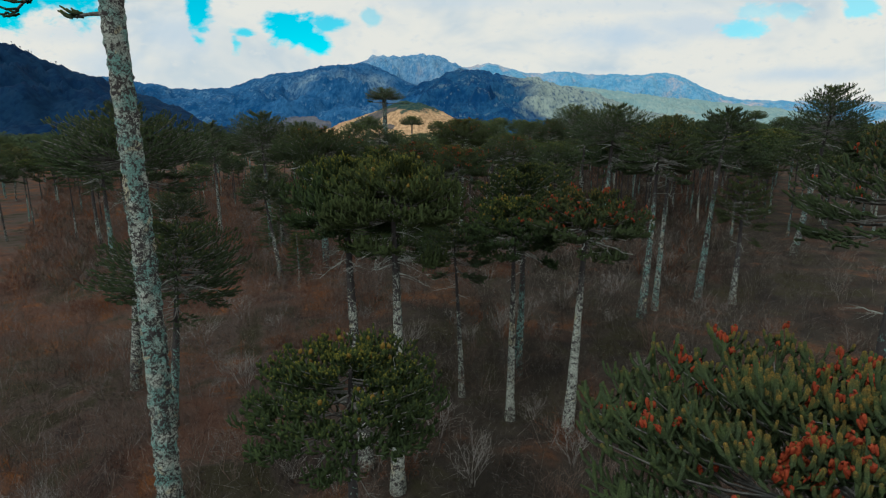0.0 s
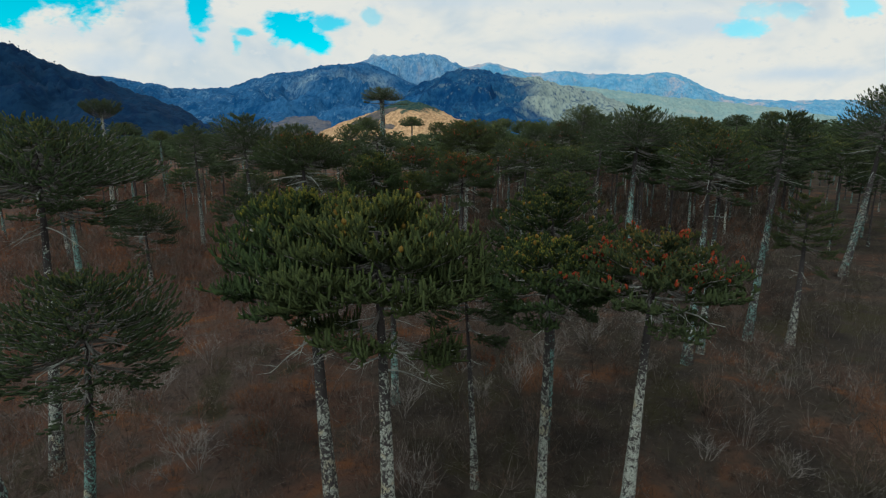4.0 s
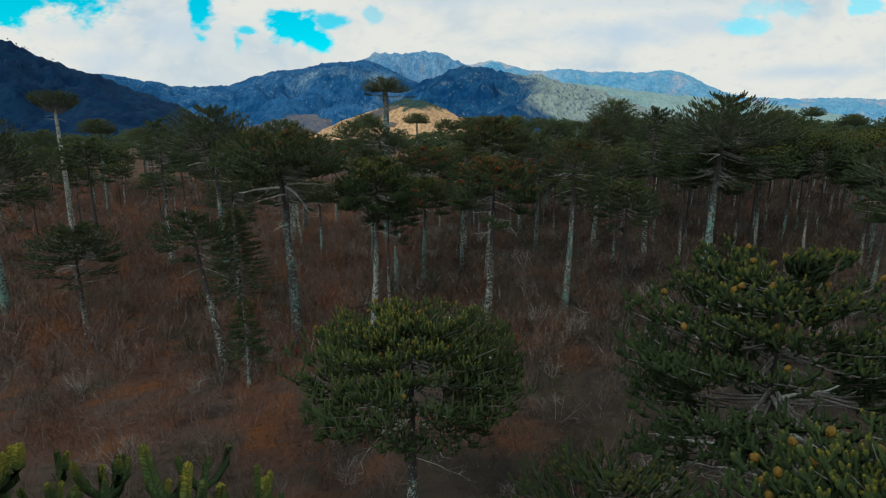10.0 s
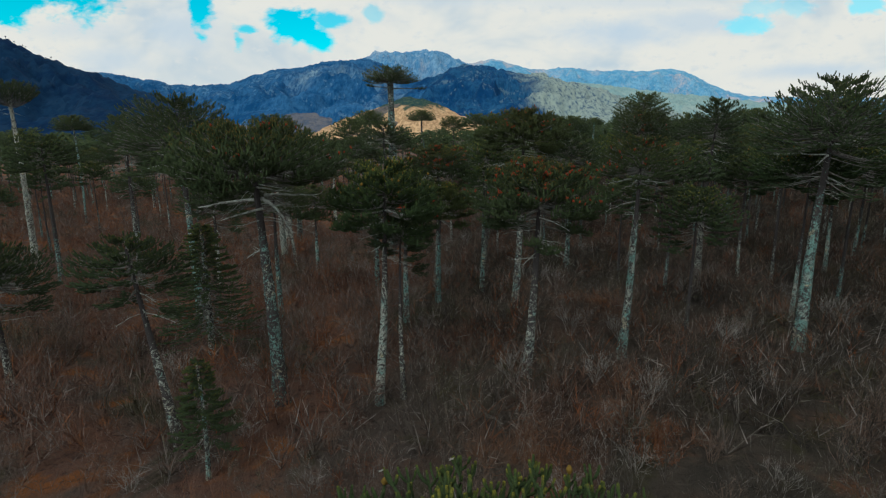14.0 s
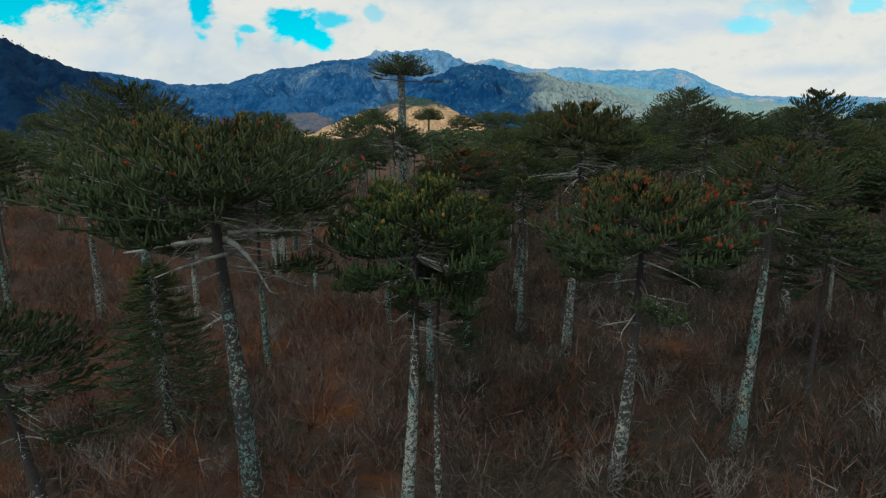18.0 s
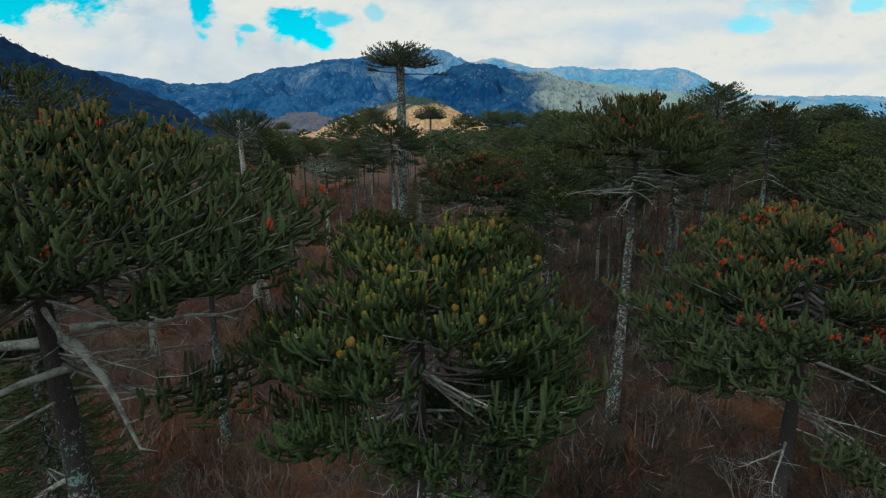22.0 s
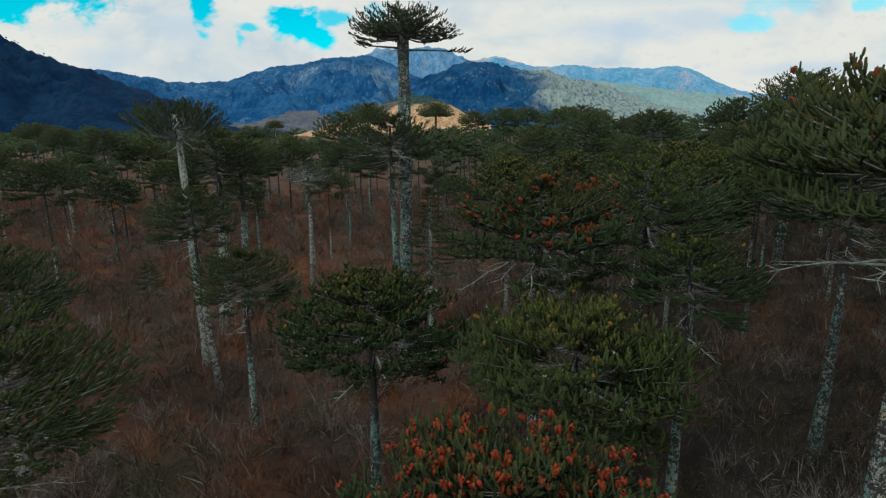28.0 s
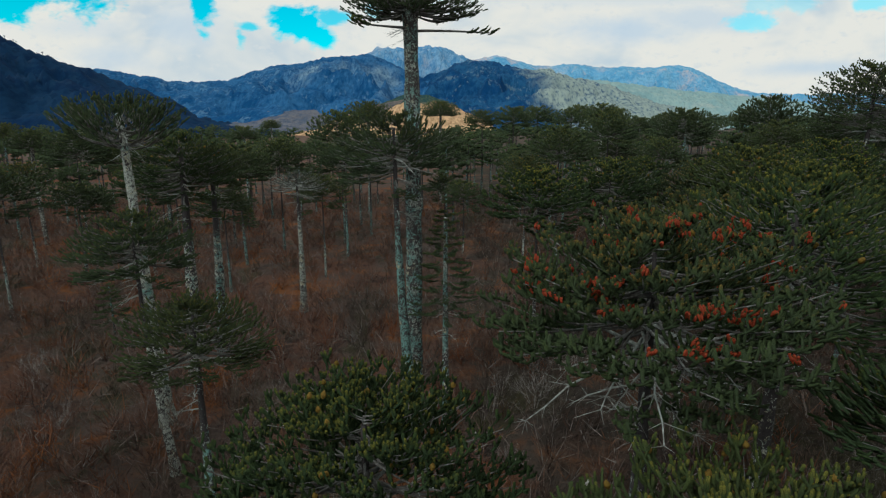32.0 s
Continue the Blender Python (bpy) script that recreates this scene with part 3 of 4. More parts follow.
def fingers(branches, s, normal_up, per, length, rng, style, rings):
    """Rope-like twigs along the outer part of each branch, swept forward and turned up at the end."""
    n = len(branches)
    start = {"dome": 0.54, "u": 0.46, "v": 0.6, "c": 0.25}[style]
    first = start - 0.42 * normal_up[:, None] if style in ("dome", "u") else np.full((n, 1), start)
    f = first + (1 - first) * np.linspace(0, 1.0, per)[None] ** 0.8 + rng.uniform(-0.04, 0.04, (n, per))
    f[:, -2:] = 1.0
    f = np.clip(f, 0, 1)
    pos = f * 5
    i = np.clip(pos.astype(int), 0, 4)
    u = (pos - i)[..., None]
    rows = np.arange(n)[:, None]
    p = branches[rows, i] * (1 - u) + branches[rows, i + 1] * u
    reach = np.linalg.norm(branches[:, -1, :2] - branches[:, 0, :2], axis=1)[:, None, None]
    tang = branches[rows, i + 1] - branches[rows, i]
    tang /= np.linalg.norm(tang, axis=2, keepdims=True) + 1e-9
    side = np.cross(tang, np.array([0, 0, 1.0]))
    side /= np.linalg.norm(side, axis=2, keepdims=True) + 1e-9
    if style != "c":
        p = p + side * rng.uniform(-1, 1, (n, per, 1)) * (0.05 + 0.11 * reach * f[..., None]) + rng.normal(0, 0.07, (n, per, 3))
    sign = np.where(np.arange(per) % 2 == 0, 1.0, -1.0)[None, :, None] * rng.uniform(0.35, 1.0, (n, per, 1))
    sign[:, -2:] *= 0.4
    lift = 0.02 + 0.75 * normal_up[:, None, None] + rng.uniform(-0.18, 0.22, (n, per, 1))
    rise = 0.26 + 0.90 * normal_up[:, None, None] + rng.uniform(-0.25, 0.25, (n, per, 1))
    if style == "c":
        lift = 0.12 + rng.uniform(-0.12, 0.25, (n, per, 1))
        rise = lift
    up = np.array([0, 0, 1.0])
    d0 = tang * 0.7 + side * sign * 0.8 + up * lift * 0.6
    d1 = tang * 0.45 + side * sign * 0.30 + up * rise
    d0 /= np.linalg.norm(d0, axis=2, keepdims=True)
    d1 /= np.linalg.norm(d1, axis=2, keepdims=True)
    L = length * rng.uniform(0.6, 1.2, (n, per, 1)) * (1.25 - 0.45 * f[..., None]) * (1 - 0.22 * normal_up[:, None, None])
    t = np.linspace(0, 1, rings)[None, None, :, None]
    curve = p[:, :, None] + L[:, :, None] * (d0[:, :, None] * (t - 0.5 * t * t) + d1[:, :, None] * 0.5 * t * t) * 1.15
    return curve.reshape(-1, rings, 3), np.repeat(s, per), d1.reshape(-1, 3)


def forked(curve, height, way, rng):
    """Two side shoots on each twig, like a candelabrum."""
    rings, up = curve.shape[1], np.array([0, 0, 1.0])
    side = np.cross(way, rng.normal(0, 1, way.shape))
    side /= np.linalg.norm(side, axis=1, keepdims=True) + 1e-9
    size = np.linalg.norm(curve[:, -1] - curve[:, 0], axis=1)[:, None]
    t = np.linspace(0, 1, rings)[None, :, None]
    curves, ways = [curve], [way]
    for sign in (1, -1):
        part_way = rng.uniform(0.25, 0.75, (len(curve), 1))
        foot = curve[:, 1] * (1 - part_way) + curve[:, 2] * part_way
        d = way * 0.55 + side * sign * rng.uniform(0.6, 1.0, (len(curve), 1))
        d /= np.linalg.norm(d, axis=1, keepdims=True)
        L = size * rng.uniform(0.5, 0.95, (len(curve), 1))
        curves.append(foot[:, None] + L[:, None] * (d[:, None] * (t - 0.45 * t * t) + up * 0.45 * t * t))
        ends = d * 0.35 + up * 0.75
        ways.append(ends / np.linalg.norm(ends, axis=1, keepdims=True))
    return np.concatenate(curves), np.tile(height, 3), np.concatenate(ways)


PROFILES = {2: (0.85, 0.95), 3: (0.75, 1.0, 0.62), 4: (0.70, 1.0, 1.0, 0.80)}


def cone_shapes(kind, tips, ways, rng, single):
    """Verts and faces of cones at the ends of twigs: hanging red catkin-like clusters, or upright golden knobs."""
    if kind == "red":
        k = 4 if single else 2
        base = np.repeat(tips, k, 0) + rng.uniform(-0.07, 0.07, (len(tips) * k, 3))
        out = np.repeat(ways, k, 0) * 0.4 + rng.uniform(-0.6, 0.6, (len(tips) * k, 3))
        t = np.linspace(0, 1, 4)[None, :, None]
        L = rng.uniform(0.13, 0.24, (len(base), 1, 1))
        line = base[:, None] + L * (out[:, None] * (t - t * t * 0.6) * 0.7 + np.array([0, 0, -1.0]) * t * t * 0.9)
        rad = np.array([0.024, 0.043, 0.045, 0.026])[None] * rng.uniform(0.8, 1.2, (len(base), 1))
    else:
        t = np.linspace(-0.2, 1, 5)[None, :, None]
        L = rng.uniform(0.17, 0.23, (len(tips), 1, 1))
        line = tips[:, None] + L * ways[:, None] * t
        rad = np.array([0.05, 0.096, 0.112, 0.096, 0.052])[None] * rng.uniform(0.8, 1.15, (len(tips), 1))
    v, f, _ = tubes(line, rad, 5 if single else 4)
    return v, f


CONE_MESHES = {}


def add_cones(tree, tips, ways, kind, rng, single, size=0.8):
    if len(tips) == 0:
        return
    mat = CONE_RED if kind == "red" else CONE_GOLD
    if not single:
        v, f = cone_shapes(kind, tips, ways, rng, False)
        tagged(mesh_object("cone_spray", v, f, mat, tree), "small orange-red cones" if kind == "red" else "small golden brown cones", kind="stuff")
        return
    for p in rng.permutation(tips)[:300]:
        key = kind, int(rng.integers(0, 4))
        if key not in CONE_MESHES:
            v, f = cone_shapes(kind, np.zeros((1, 3)), np.array([[0, 0, 1.0]]), rng, True)
            ob = mesh_object("cone", v, f, mat, tree)
            CONE_MESHES[key] = ob.data
        else:
            ob = new("cone", CONE_MESHES[key])
            ob.parent = tree
        ob.location = p
        ob.scale = (size, size, size)
        ob.rotation_euler = (rng.uniform(-0.5, 0.5), rng.uniform(-0.5, 0.5), rng.uniform(0, 6.28))


def withered_tips(tree, tips, rng):
    """Small bleached stars of dry leaves at the ends of a few twigs."""
    for p in tips:
        if "withered" not in CONE_MESHES:
            a = np.arange(9) * 0.698
            lift = rng.uniform(-0.2, 0.7, 9)
            ends = np.stack([np.cos(a), np.sin(a), lift], axis=1) * rng.uniform(0.045, 0.085, (9, 1))
            lines = np.stack([ends * 0.05, ends * 0.6, ends], axis=1)
            v, f, _ = tubes(lines, np.tile([0.008, 0.013, 0.004], (9, 1)), 3)
            ob = mesh_object("withered_tip", v, f, BLEACHED, tree)
            CONE_MESHES["withered"] = ob.data
        else:
            ob = new("withered_tip", CONE_MESHES["withered"])
            ob.parent = tree
        ob.location = p
        ob.rotation_euler = (rng.uniform(-0.9, 0.9), rng.uniform(-0.9, 0.9), rng.uniform(0, 6.28))


def dead_branch(tree, origin, az, length, droop, radius, rng, twigs=7, name="dead_branch"):
    t = np.linspace(0, 1, 7)
    out = np.array([math.cos(az), math.sin(az), 0.0])
    kink = rng.uniform(-0.12, 0.12, (7, 3)) * length * 0.25 * t[:, None]
    main = np.array(origin) + out * (t[:, None] * length) + np.array([0, 0, -1.0]) * (t[:, None] ** 1.6 * droop * length) + kink
    main_r = radius * (1 - 0.75 * t)
    v, f, _ = tubes(main[None], main_r[None], 6)
    verts, faces = [v], list(f)
    if twigs:
        k = rng.integers(2, 7, twigs)
        p = main[k]
        side = np.cross(out, [0, 0, 1.0])
        d = out * rng.uniform(0.2, 0.9, (twigs, 1)) + side * rng.choice([-1, 1], (twigs, 1)) * rng.uniform(0.3, 1, (twigs, 1)) + np.array([0, 0, 1.0]) * rng.uniform(-0.5, 0.35, (twigs, 1))
        tt = np.linspace(0, 1, 3)[None, :, None]
        lines = p[:, None] + d[:, None] * tt * rng.uniform(0.3, 0.85, (twigs, 1, 1))
        v2, f2, _ = tubes(lines, np.tile(np.array([0.4, 0.28, 0.12]) * radius * 0.6, (twigs, 1)), 3)
        faces += [tuple(q + len(v) for q in face) for face in f2]
        verts.append(v2)
    ob = mesh_object(name, np.concatenate(verts), faces, DEAD_WOOD, tree)
    tagged(ob, "bare grey dead branch" if name == "dead_branch" else "thick pale limb under the crown")


LABELS = {
    "y": "tall monkey puzzle tree with a bright green domed crown",
    "g": "tall monkey puzzle tree with a dark green domed crown",
    "o": "monkey puzzle tree with orange-red cones on its crown",
    "u": "tall monkey puzzle tree with a flat umbrella crown",
    "v": "tall monkey puzzle tree with a wide vase-shaped crown",
    "c": "young dark green monkey puzzle tree, conical",
    "d": "dying monkey puzzle tree with a bare grey crown",
}


def araucaria(x, y, zt, zb, R, style, seed, radius=0.42, detail="mid", lean=(0.0, 0.0), dead=3, cx=0.0, label="", cones=1.0, knobs=0.05):
    """One monkey puzzle tree: crown from zb to zt (world heights), radius R. detail: near, mid, far, tiny."""
    rng = np.random.default_rng(seed)
    gz = float(ground_z(x, y))
    tree = new("monkey_puzzle_tree")
    tree.location = (x - 0.5 * cx, y, gz)
    zt, zb = zt - gz, zb - gz
    shape = style if style in "ucv" else "dome"
    look_of = style if style in FOLIAGE else "g"
    near, far, tiny = detail in ("near", "close"), detail == "far", detail == "tiny"
    line = trunk_line(zt * 0.93 if shape == "c" else zb + (0.62 if shape == "v" else 0.76) * (zt - zb), (lean[0] + cx / zb if zb > 2 else 0.0, lean[1]), rng, 6 if tiny else 8 if far else 150 if knobs > 0.05 else 26)
    # Less lichen below the crown; on far trees the darker bark paints canopy shade.
    make_trunk(tree, line, radius, rng, top=0.42 if shape in "cv" else 0.72 if shape == "u" else 0.2, sides=5 if tiny else 7 if far else 20 if knobs > 0.05 else 14, knobs=knobs, dark_from=zb - (10.0 if far or tiny else 4.5) if shape == "dome" else 99.0)
    count, per, rings, sides, thick, length = {"near": (108, 15, 4, 5, 0.041, 0.86), "close": (108, 15, 4, 4, 0.046, 0.57), "mid": (132, 19, 3, 3, 0.058, 0.43),
                                               "far": (96, 10, 3, 3, 0.14, 0.46), "tiny": (30, 5, 3, 3, 0.50, 0.85)}[detail]
    scale = min(max(R / 4.5, 0.62), 1.25)
    size = (R / 4.5) ** 1.1 * ((zt - zb) / 6.0) ** 0.4
    count = int(count * min(max(size, 0.9 if near else 0.5), 1.9))
    if y > 140 and detail == "mid" and R < 7:
        count = int(count * 0.75)
    if shape == "u" and not tiny:
        count, length = int(count * 1.5), length * 0.72
    branches, s, normal_up, reach = crown_branches(shape, zb, zt, R, count, rng, line)
    taper = np.linspace(1, 0.3, 6)[None] * (0.045 * scale) * np.clip(reach / R + 0.2, 0.3, 1.1)[:, None]
    step = [0, 2, 5] if far or tiny else [0, 1, 2, 3, 5]
    some = slice(None, None, 2 if far else 1)
    v, f, _ = tubes(branches[some][:, step], taper[some][:, step] * (1.6 if style in "uv" else 1.1), 3)
    if not tiny:
        tagged(mesh_object("branchwork", v, f, DEAD_WOOD if style == "d" else LIMB, tree), "grey branches under the crown", kind="stuff")
    if R > 7:
        thick, length, per = thick * 1.5, length * 0.6, per + 5
    if style == "d":
        per, thick = per - 4, thick * 0.5
    slim = 0.7 + 0.3 * min(scale, 1.0)
    length *= slim * (max(R / 4.5, 1.0) ** 0.5 if not near else 1.0)
    curve, height, way = fingers(branches, s, normal_up, per, length, rng, shape, rings)
    if near:
        curve, height, way = forked(curve, height, way, rng)
    # Crown shading put into the colour: lower twigs darker, bright tips on top.
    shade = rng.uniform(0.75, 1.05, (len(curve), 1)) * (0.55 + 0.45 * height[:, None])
    width = thick * slim * rng.uniform(0.75, 1.2, (len(curve), 1))
    if near:
        v, f, stride = tubes(curve, np.array(PROFILES[4])[None] * width, sides)
        age = np.concatenate([np.repeat(np.linspace(0, 0.95, rings), sides), [1.0]])
    elif tiny:
        v, f, stride = tubes(curve[:, :1], width * 1.15, sides, curve[:, 2])
        age = np.concatenate([np.repeat([0.2], sides), [1.0]])
    else:
        v, f, stride = tubes(curve[:, ::2], np.array(PROFILES[2])[None] * width, sides)
        age = np.concatenate([np.repeat([0.0, 0.9], sides), [1.0]])
    spin = None
    if near:
        chevron = 1 - np.abs(np.linspace(-1, 1, sides, endpoint=False))
        spin = np.tile(np.concatenate([np.tile(chevron, rings), [0.5]]), len(curve))
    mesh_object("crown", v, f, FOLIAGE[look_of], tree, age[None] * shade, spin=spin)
    if cones and not tiny and style in "oy":
        pick = rng.uniform(0, 1, len(curve))
        clump = np.sin(curve[:, -1, 0] * 1.7 + seed) * np.sin(curve[:, -1, 1] * 1.9 + seed * 2) * np.sin(curve[:, -1, 2] * 1.5)
        if style == "o":
            chosen = (pick < 0.20 * cones) & (clump > (-0.4 if cones > 3 else 0.22)) & (height > 0.2)
        else:
            chosen = (pick < 0.03 * cones) & (height > 0.4) & (clump > -0.2)
        if far:
            chosen &= pick < 0.05
        add_cones(tree, curve[chosen, -1], way[chosen], "red" if style == "o" else "gold", rng, near, 1.1 if cones > 3 else 0.85)
    if near and style == "y":
        top = np.flatnonzero((height > 0.35) & (rng.uniform(0, 1, len(height)) < 0.006))
        withered_tips(tree, curve[top[:9], -1] - 0.05, rng)
    if not (far or tiny):
        for k in range(dead):
            h = zb - rng.uniform(-1.4, 1.6)
            o = [np.interp(h, line[:, 2], line[:, j]) for j in range(2)] + [h]
            dead_branch(tree, o, rng.uniform(0, 2 * math.pi), rng.uniform(0.25, 0.65) * R, rng.uniform(-0.05, 0.55), rng.uniform(0.022, 0.048), rng, 13)
        if R > 3.8 and shape == "dome":
            for k in range(6):
                h = zb + (zt - zb) * rng.uniform(0.16, 0.42)
                o = [np.interp(h, line[:, 2], line[:, j]) for j in range(2)] + [h]
                dead_branch(tree, o, k * 1.05 + rng.uniform(-0.3, 0.3), rng.uniform(0.5, 0.8) * R, rng.uniform(-0.08, 0.22), rng.uniform(0.05, 0.085) * R / 4.5, rng, 5, "limb")
    return tagged(tree, label or LABELS[style], "tree")


# x, y, crown top, crown bottom, crown radius, style, trunk radius, detail, offset of the crown
TREES = (
    (-18.9, 36.5, 11.4, 4.6, 4.9, "g", 0.36, "mid", 1.0),
    (-2.6, 28.9, 15.5, 11.0, 3.6, "y", 0.42, "near", 0.0),
    (-5.0, 31.4, 15.5, 10.6, 3.45, "y", 0.46, "near", -0.6),
    (-3.3, 18.6, 9.7, 5.0, 3.5, "y", 0.34, "close", 0.0),
    (6.7, 8.6, 12.95, 8.3, 4.0, "o", 0.38, "near", 0.0),
    (9.0, 35.0, 13.4, 9.2, 4.0, "o", 0.42, "close", 0.5),
    (6.6, 45.0, 14.4, 6.8, 4.3, "y", 0.38, "close", 0.0),
    (1.4, 41.3, 10.4, 5.5, 2.8, "g", 0.26, "mid", -0.5),
    (22.0, 57.5, 17.8, 12.0, 4.2, "o", 0.44, "mid", 0.4),
    (24.4, 60.0, 17.0, 11.4, 3.4, "g", 0.36, "mid", 0.4),
    (34.0, 62.0, 12.0, 4.6, 3.1, "g", 0.40, "mid", 0.0),
    (16.2, 19.0, 17.2, 11.8, 3.5, "o", 0.42, "mid", 0.0),
    (-60.5, 99.9, 19.6, 6.0, 7.0, "g", 0.55, "mid", 0.0),
    (-42.8, 89.1, 7.8, 1.6, 4.9, "g", 0.34, "mid", 0.0),
    (-50.0, 124.0, 19.3, 9.2, 4.1, "g", 0.50, "mid", 0.0),
    (-77.4, 139.9, 25.0, 20.4, 4.4, "v", 0.60, "mid", 0.0),
    (28.1, 92.8, 21.3, 12.7, 6.4, "g", 0.60, "mid", 0.4),
    (2.2, 88.5, 14.6, 8.2, 5.1, "o", 0.45, "near", 0.4),
    (11.7, 92.8, 16.6, 10.9, 4.2, "o", 0.44, "mid", 0.4),
    (-9.9, 84.8, 14.6, 8.5, 4.0, "y", 0.40, "near", 0.6),
    (-18.4, 85.0, 17.5, 11.8, 6.5, "o", 0.62, "near", -0.8),
    (-24.2, 79.2, 10.5, 5.8, 3.4, "g", 0.40, "mid", -1.6),
    (-28.0, 95.9, 8.7, -3.0, 5.0, "c", 0.36, "mid", 0.0),
    (-32.5, 103.8, 20.6, 11.6, 6.3, "g", 0.55, "mid", -0.5),
    (4.0, 110.0, 19.0, 13.8, 5.2, "o", 0.50, "near", 0.4),
    (40.9, 176.8, 25.1, 12.7, 7.4, "g", 0.70, "mid", 0.6),
    (30.1, 118.1, 20.9, 11.8, 3.9, "g", 0.50, "mid", 0.5),
    (31.5, 64.0, 19.7, 13.4, 3.6, "g", 0.44, "mid", 1.2),
    (56.9, 85.6, 23.8, 12.5, 5.5, "g", 0.55, "mid", 2.0),
    (-4.2, 52.5, 10.0, 4.6, 4.8, "y", 0.36, "near", 0.0),
    (-9.3, 104.5, 9.8, 5.2, 3.8, "o", 0.38, "near", 0.0),
    (-14.4, 119.5, 9.9, 4.6, 4.8, "y", 0.40, "close", 0.0),
    (-5.6, 114.0, 10.1, 5.2, 4.4, "y", 0.40, "near", 0.3),
    (-6.0, 121.0, 14.7, 9.3, 4.9, "o", 0.44, "close", 0.2),
    (1.0, 126.0, 15.4, 8.4, 5.2, "y", 0.48, "mid", 0.5),
    (-35.6, 147.0, 19.6, 15.4, 4.4, "v", 0.60, "mid", -0.8),
    (-31.6, 140.0, 12.0, 6.4, 3.9, "g", 0.34, "mid", -0.8),
    (-37.0, 157.0, 16.9, 9.4, 5.1, "y", 0.84, "mid", 0.5),
    (-35.4, 160.0, 15.6, 9.6, 3.8, "g", 0.66, "mid", 0.4),
    (-26.0, 134.0, 8.2, 2.8, 4.0, "g", 0.34, "mid", 0.0),
    (-31.0, 175.7, 11.8, 8.0, 4.1, "d", 0.50, "mid", 0.0),
    (-14.7, 148.0, 28.1, 24.7, 5.0, "u", 0.72, "mid", 0.2),
    (-14.9, 144.6, 18.3, 12.6, 4.6, "g", 0.50, "mid", -1.0),
    (-12.0, 145.0, 11.8, 2.5, 2.6, "c", 0.30, "mid", 0.0),
    (25.4, 132.0, 19.7, 12.7, 4.6, "o", 0.48, "mid", 0.4),
    (0.2, 117.0, 12.4, 8.2, 3.0, "y", 0.36, "mid", 0.0),
    (13.5, 126.0, 16.5, 10.0, 4.6, "g", 0.44, "mid", 0.0),
    (-20.2, 76.0, 3.4, -2.6, 1.9, "c", 0.16, "mid", 0.0),
    (-52.0, 168.0, -1.0, -6.5, 2.3, "c", 0.15, "mid", 0.0),
    (-57.0, 230.0, -0.6, -5.8, 2.0, "c", 0.15, "far", 0.0),
    (-8.3, 85.6, 11.0, 6.6, 2.4, "g", 0.24, "mid", 0.0),
    (-39.6, 127.0, 9.9, 2.5, 5.0, "g", 0.40, "mid", 0.0),
    (-24.6, 108.0, 12.2, 6.0, 4.2, "g", 0.36, "mid", 0.0),
    (-24.8, 43.0, 18.8, 12.6, 6.2, "g", 0.44, "mid", 1.5),
    (5.0, 37.3, 12.7, 8.2, 3.2, "y", 0.34, "close", 0.0),
    (-66.2, 130.0, 16.6, 9.0, 5.0, "g", 0.46, "far", 0.0),
    (-70.0, 112.0, 17.5, 9.5, 5.4, "g", 0.46, "far", 0.0),
)
CONED = {4: 1.8, 20: 0.35, 5: 2.5, 17: 2.2, 18: 0.9, 24: 0.45, 30: 4.5, 33: 2.2, 8: 0.6, 1: 0.4, 2: 0.2, 19: 1.1, 32: 0.8}
TOLD = {
    1: "broad bright green monkey puzzle tree with white dead branches",
    4: "low monkey puzzle tree thick with orange-red cones",
    5: "monkey puzzle tree with rusty cones over its flat crown",
    9: "slim dark monkey puzzle tree beside a rusty one",
    13: "small dark monkey puzzle tree on the brown slope",
    16: "large dark monkey puzzle tree with drooping bare limbs",
    19: "bright green monkey puzzle tree with drooping dead branches",
    20: "huge dark monkey puzzle tree on a thick lichened trunk",
    21: "small dark monkey puzzle tree with a lopsided crown",
    24: "tall monkey puzzle tree with a rusty crown over bleached boughs",
    29: "low bright green monkey puzzle tree among brown shrubs",
    30: "low monkey puzzle tree with many orange-red cones",
    33: "broad monkey puzzle tree dotted with red cone clusters",
    34: "broad monkey puzzle tree with a yellow-green top",
    35: "slender monkey puzzle tree with a wide flat crown",
    39: "short dark monkey puzzle tree with a round crown",
    41: "tallest monkey puzzle tree, umbrella crown above the forest",
}
for i, (x, y, zt, zb, R, style, radius, detail, cx) in enumerate(TREES):
    araucaria(x, y, zt, zb, R, style, 100 + i, radius, detail, cx=cx, dead=16 if i in (1, 2, 20, 33) else 8 if detail == "near" else 5, cones=CONED.get(i, 0.5), label=TOLD.get(i, ""))

# bleached boughs under one broad crown
bleached_tree = [ob for ob in bpy.data.objects if ob.get("label", "").startswith("broad monkey puzzle tree dotted")][0]
boughs = np.random.default_rng(41)
for k in range(5):
    dead_branch(bleached_tree, (0.0, -0.3, 16.0 + 0.2 * k), -2.6 + 0.42 * k, 3.6 + boughs.uniform(-0.8, 0.8), boughs.uniform(0.12, 0.36), 0.055, boughs, 18)

# long bleached boughs under a rusty crown
rusty_tree = [ob for ob in bpy.data.objects if ob.get("label", "").startswith("tall monkey puzzle tree with a rusty")][0]
rusty_foot = 12.6 - float(ground_z(4.0, 110.0))
for k in range(9):
    dead_branch(rusty_tree, (0.35, 0.0, rusty_foot + 0.22 * k), 2.5 + 0.6 * k, 3.4 + boughs.uniform(-0.6, 0.9), boughs.uniform(0.0, 0.14), 0.06, boughs, 20)

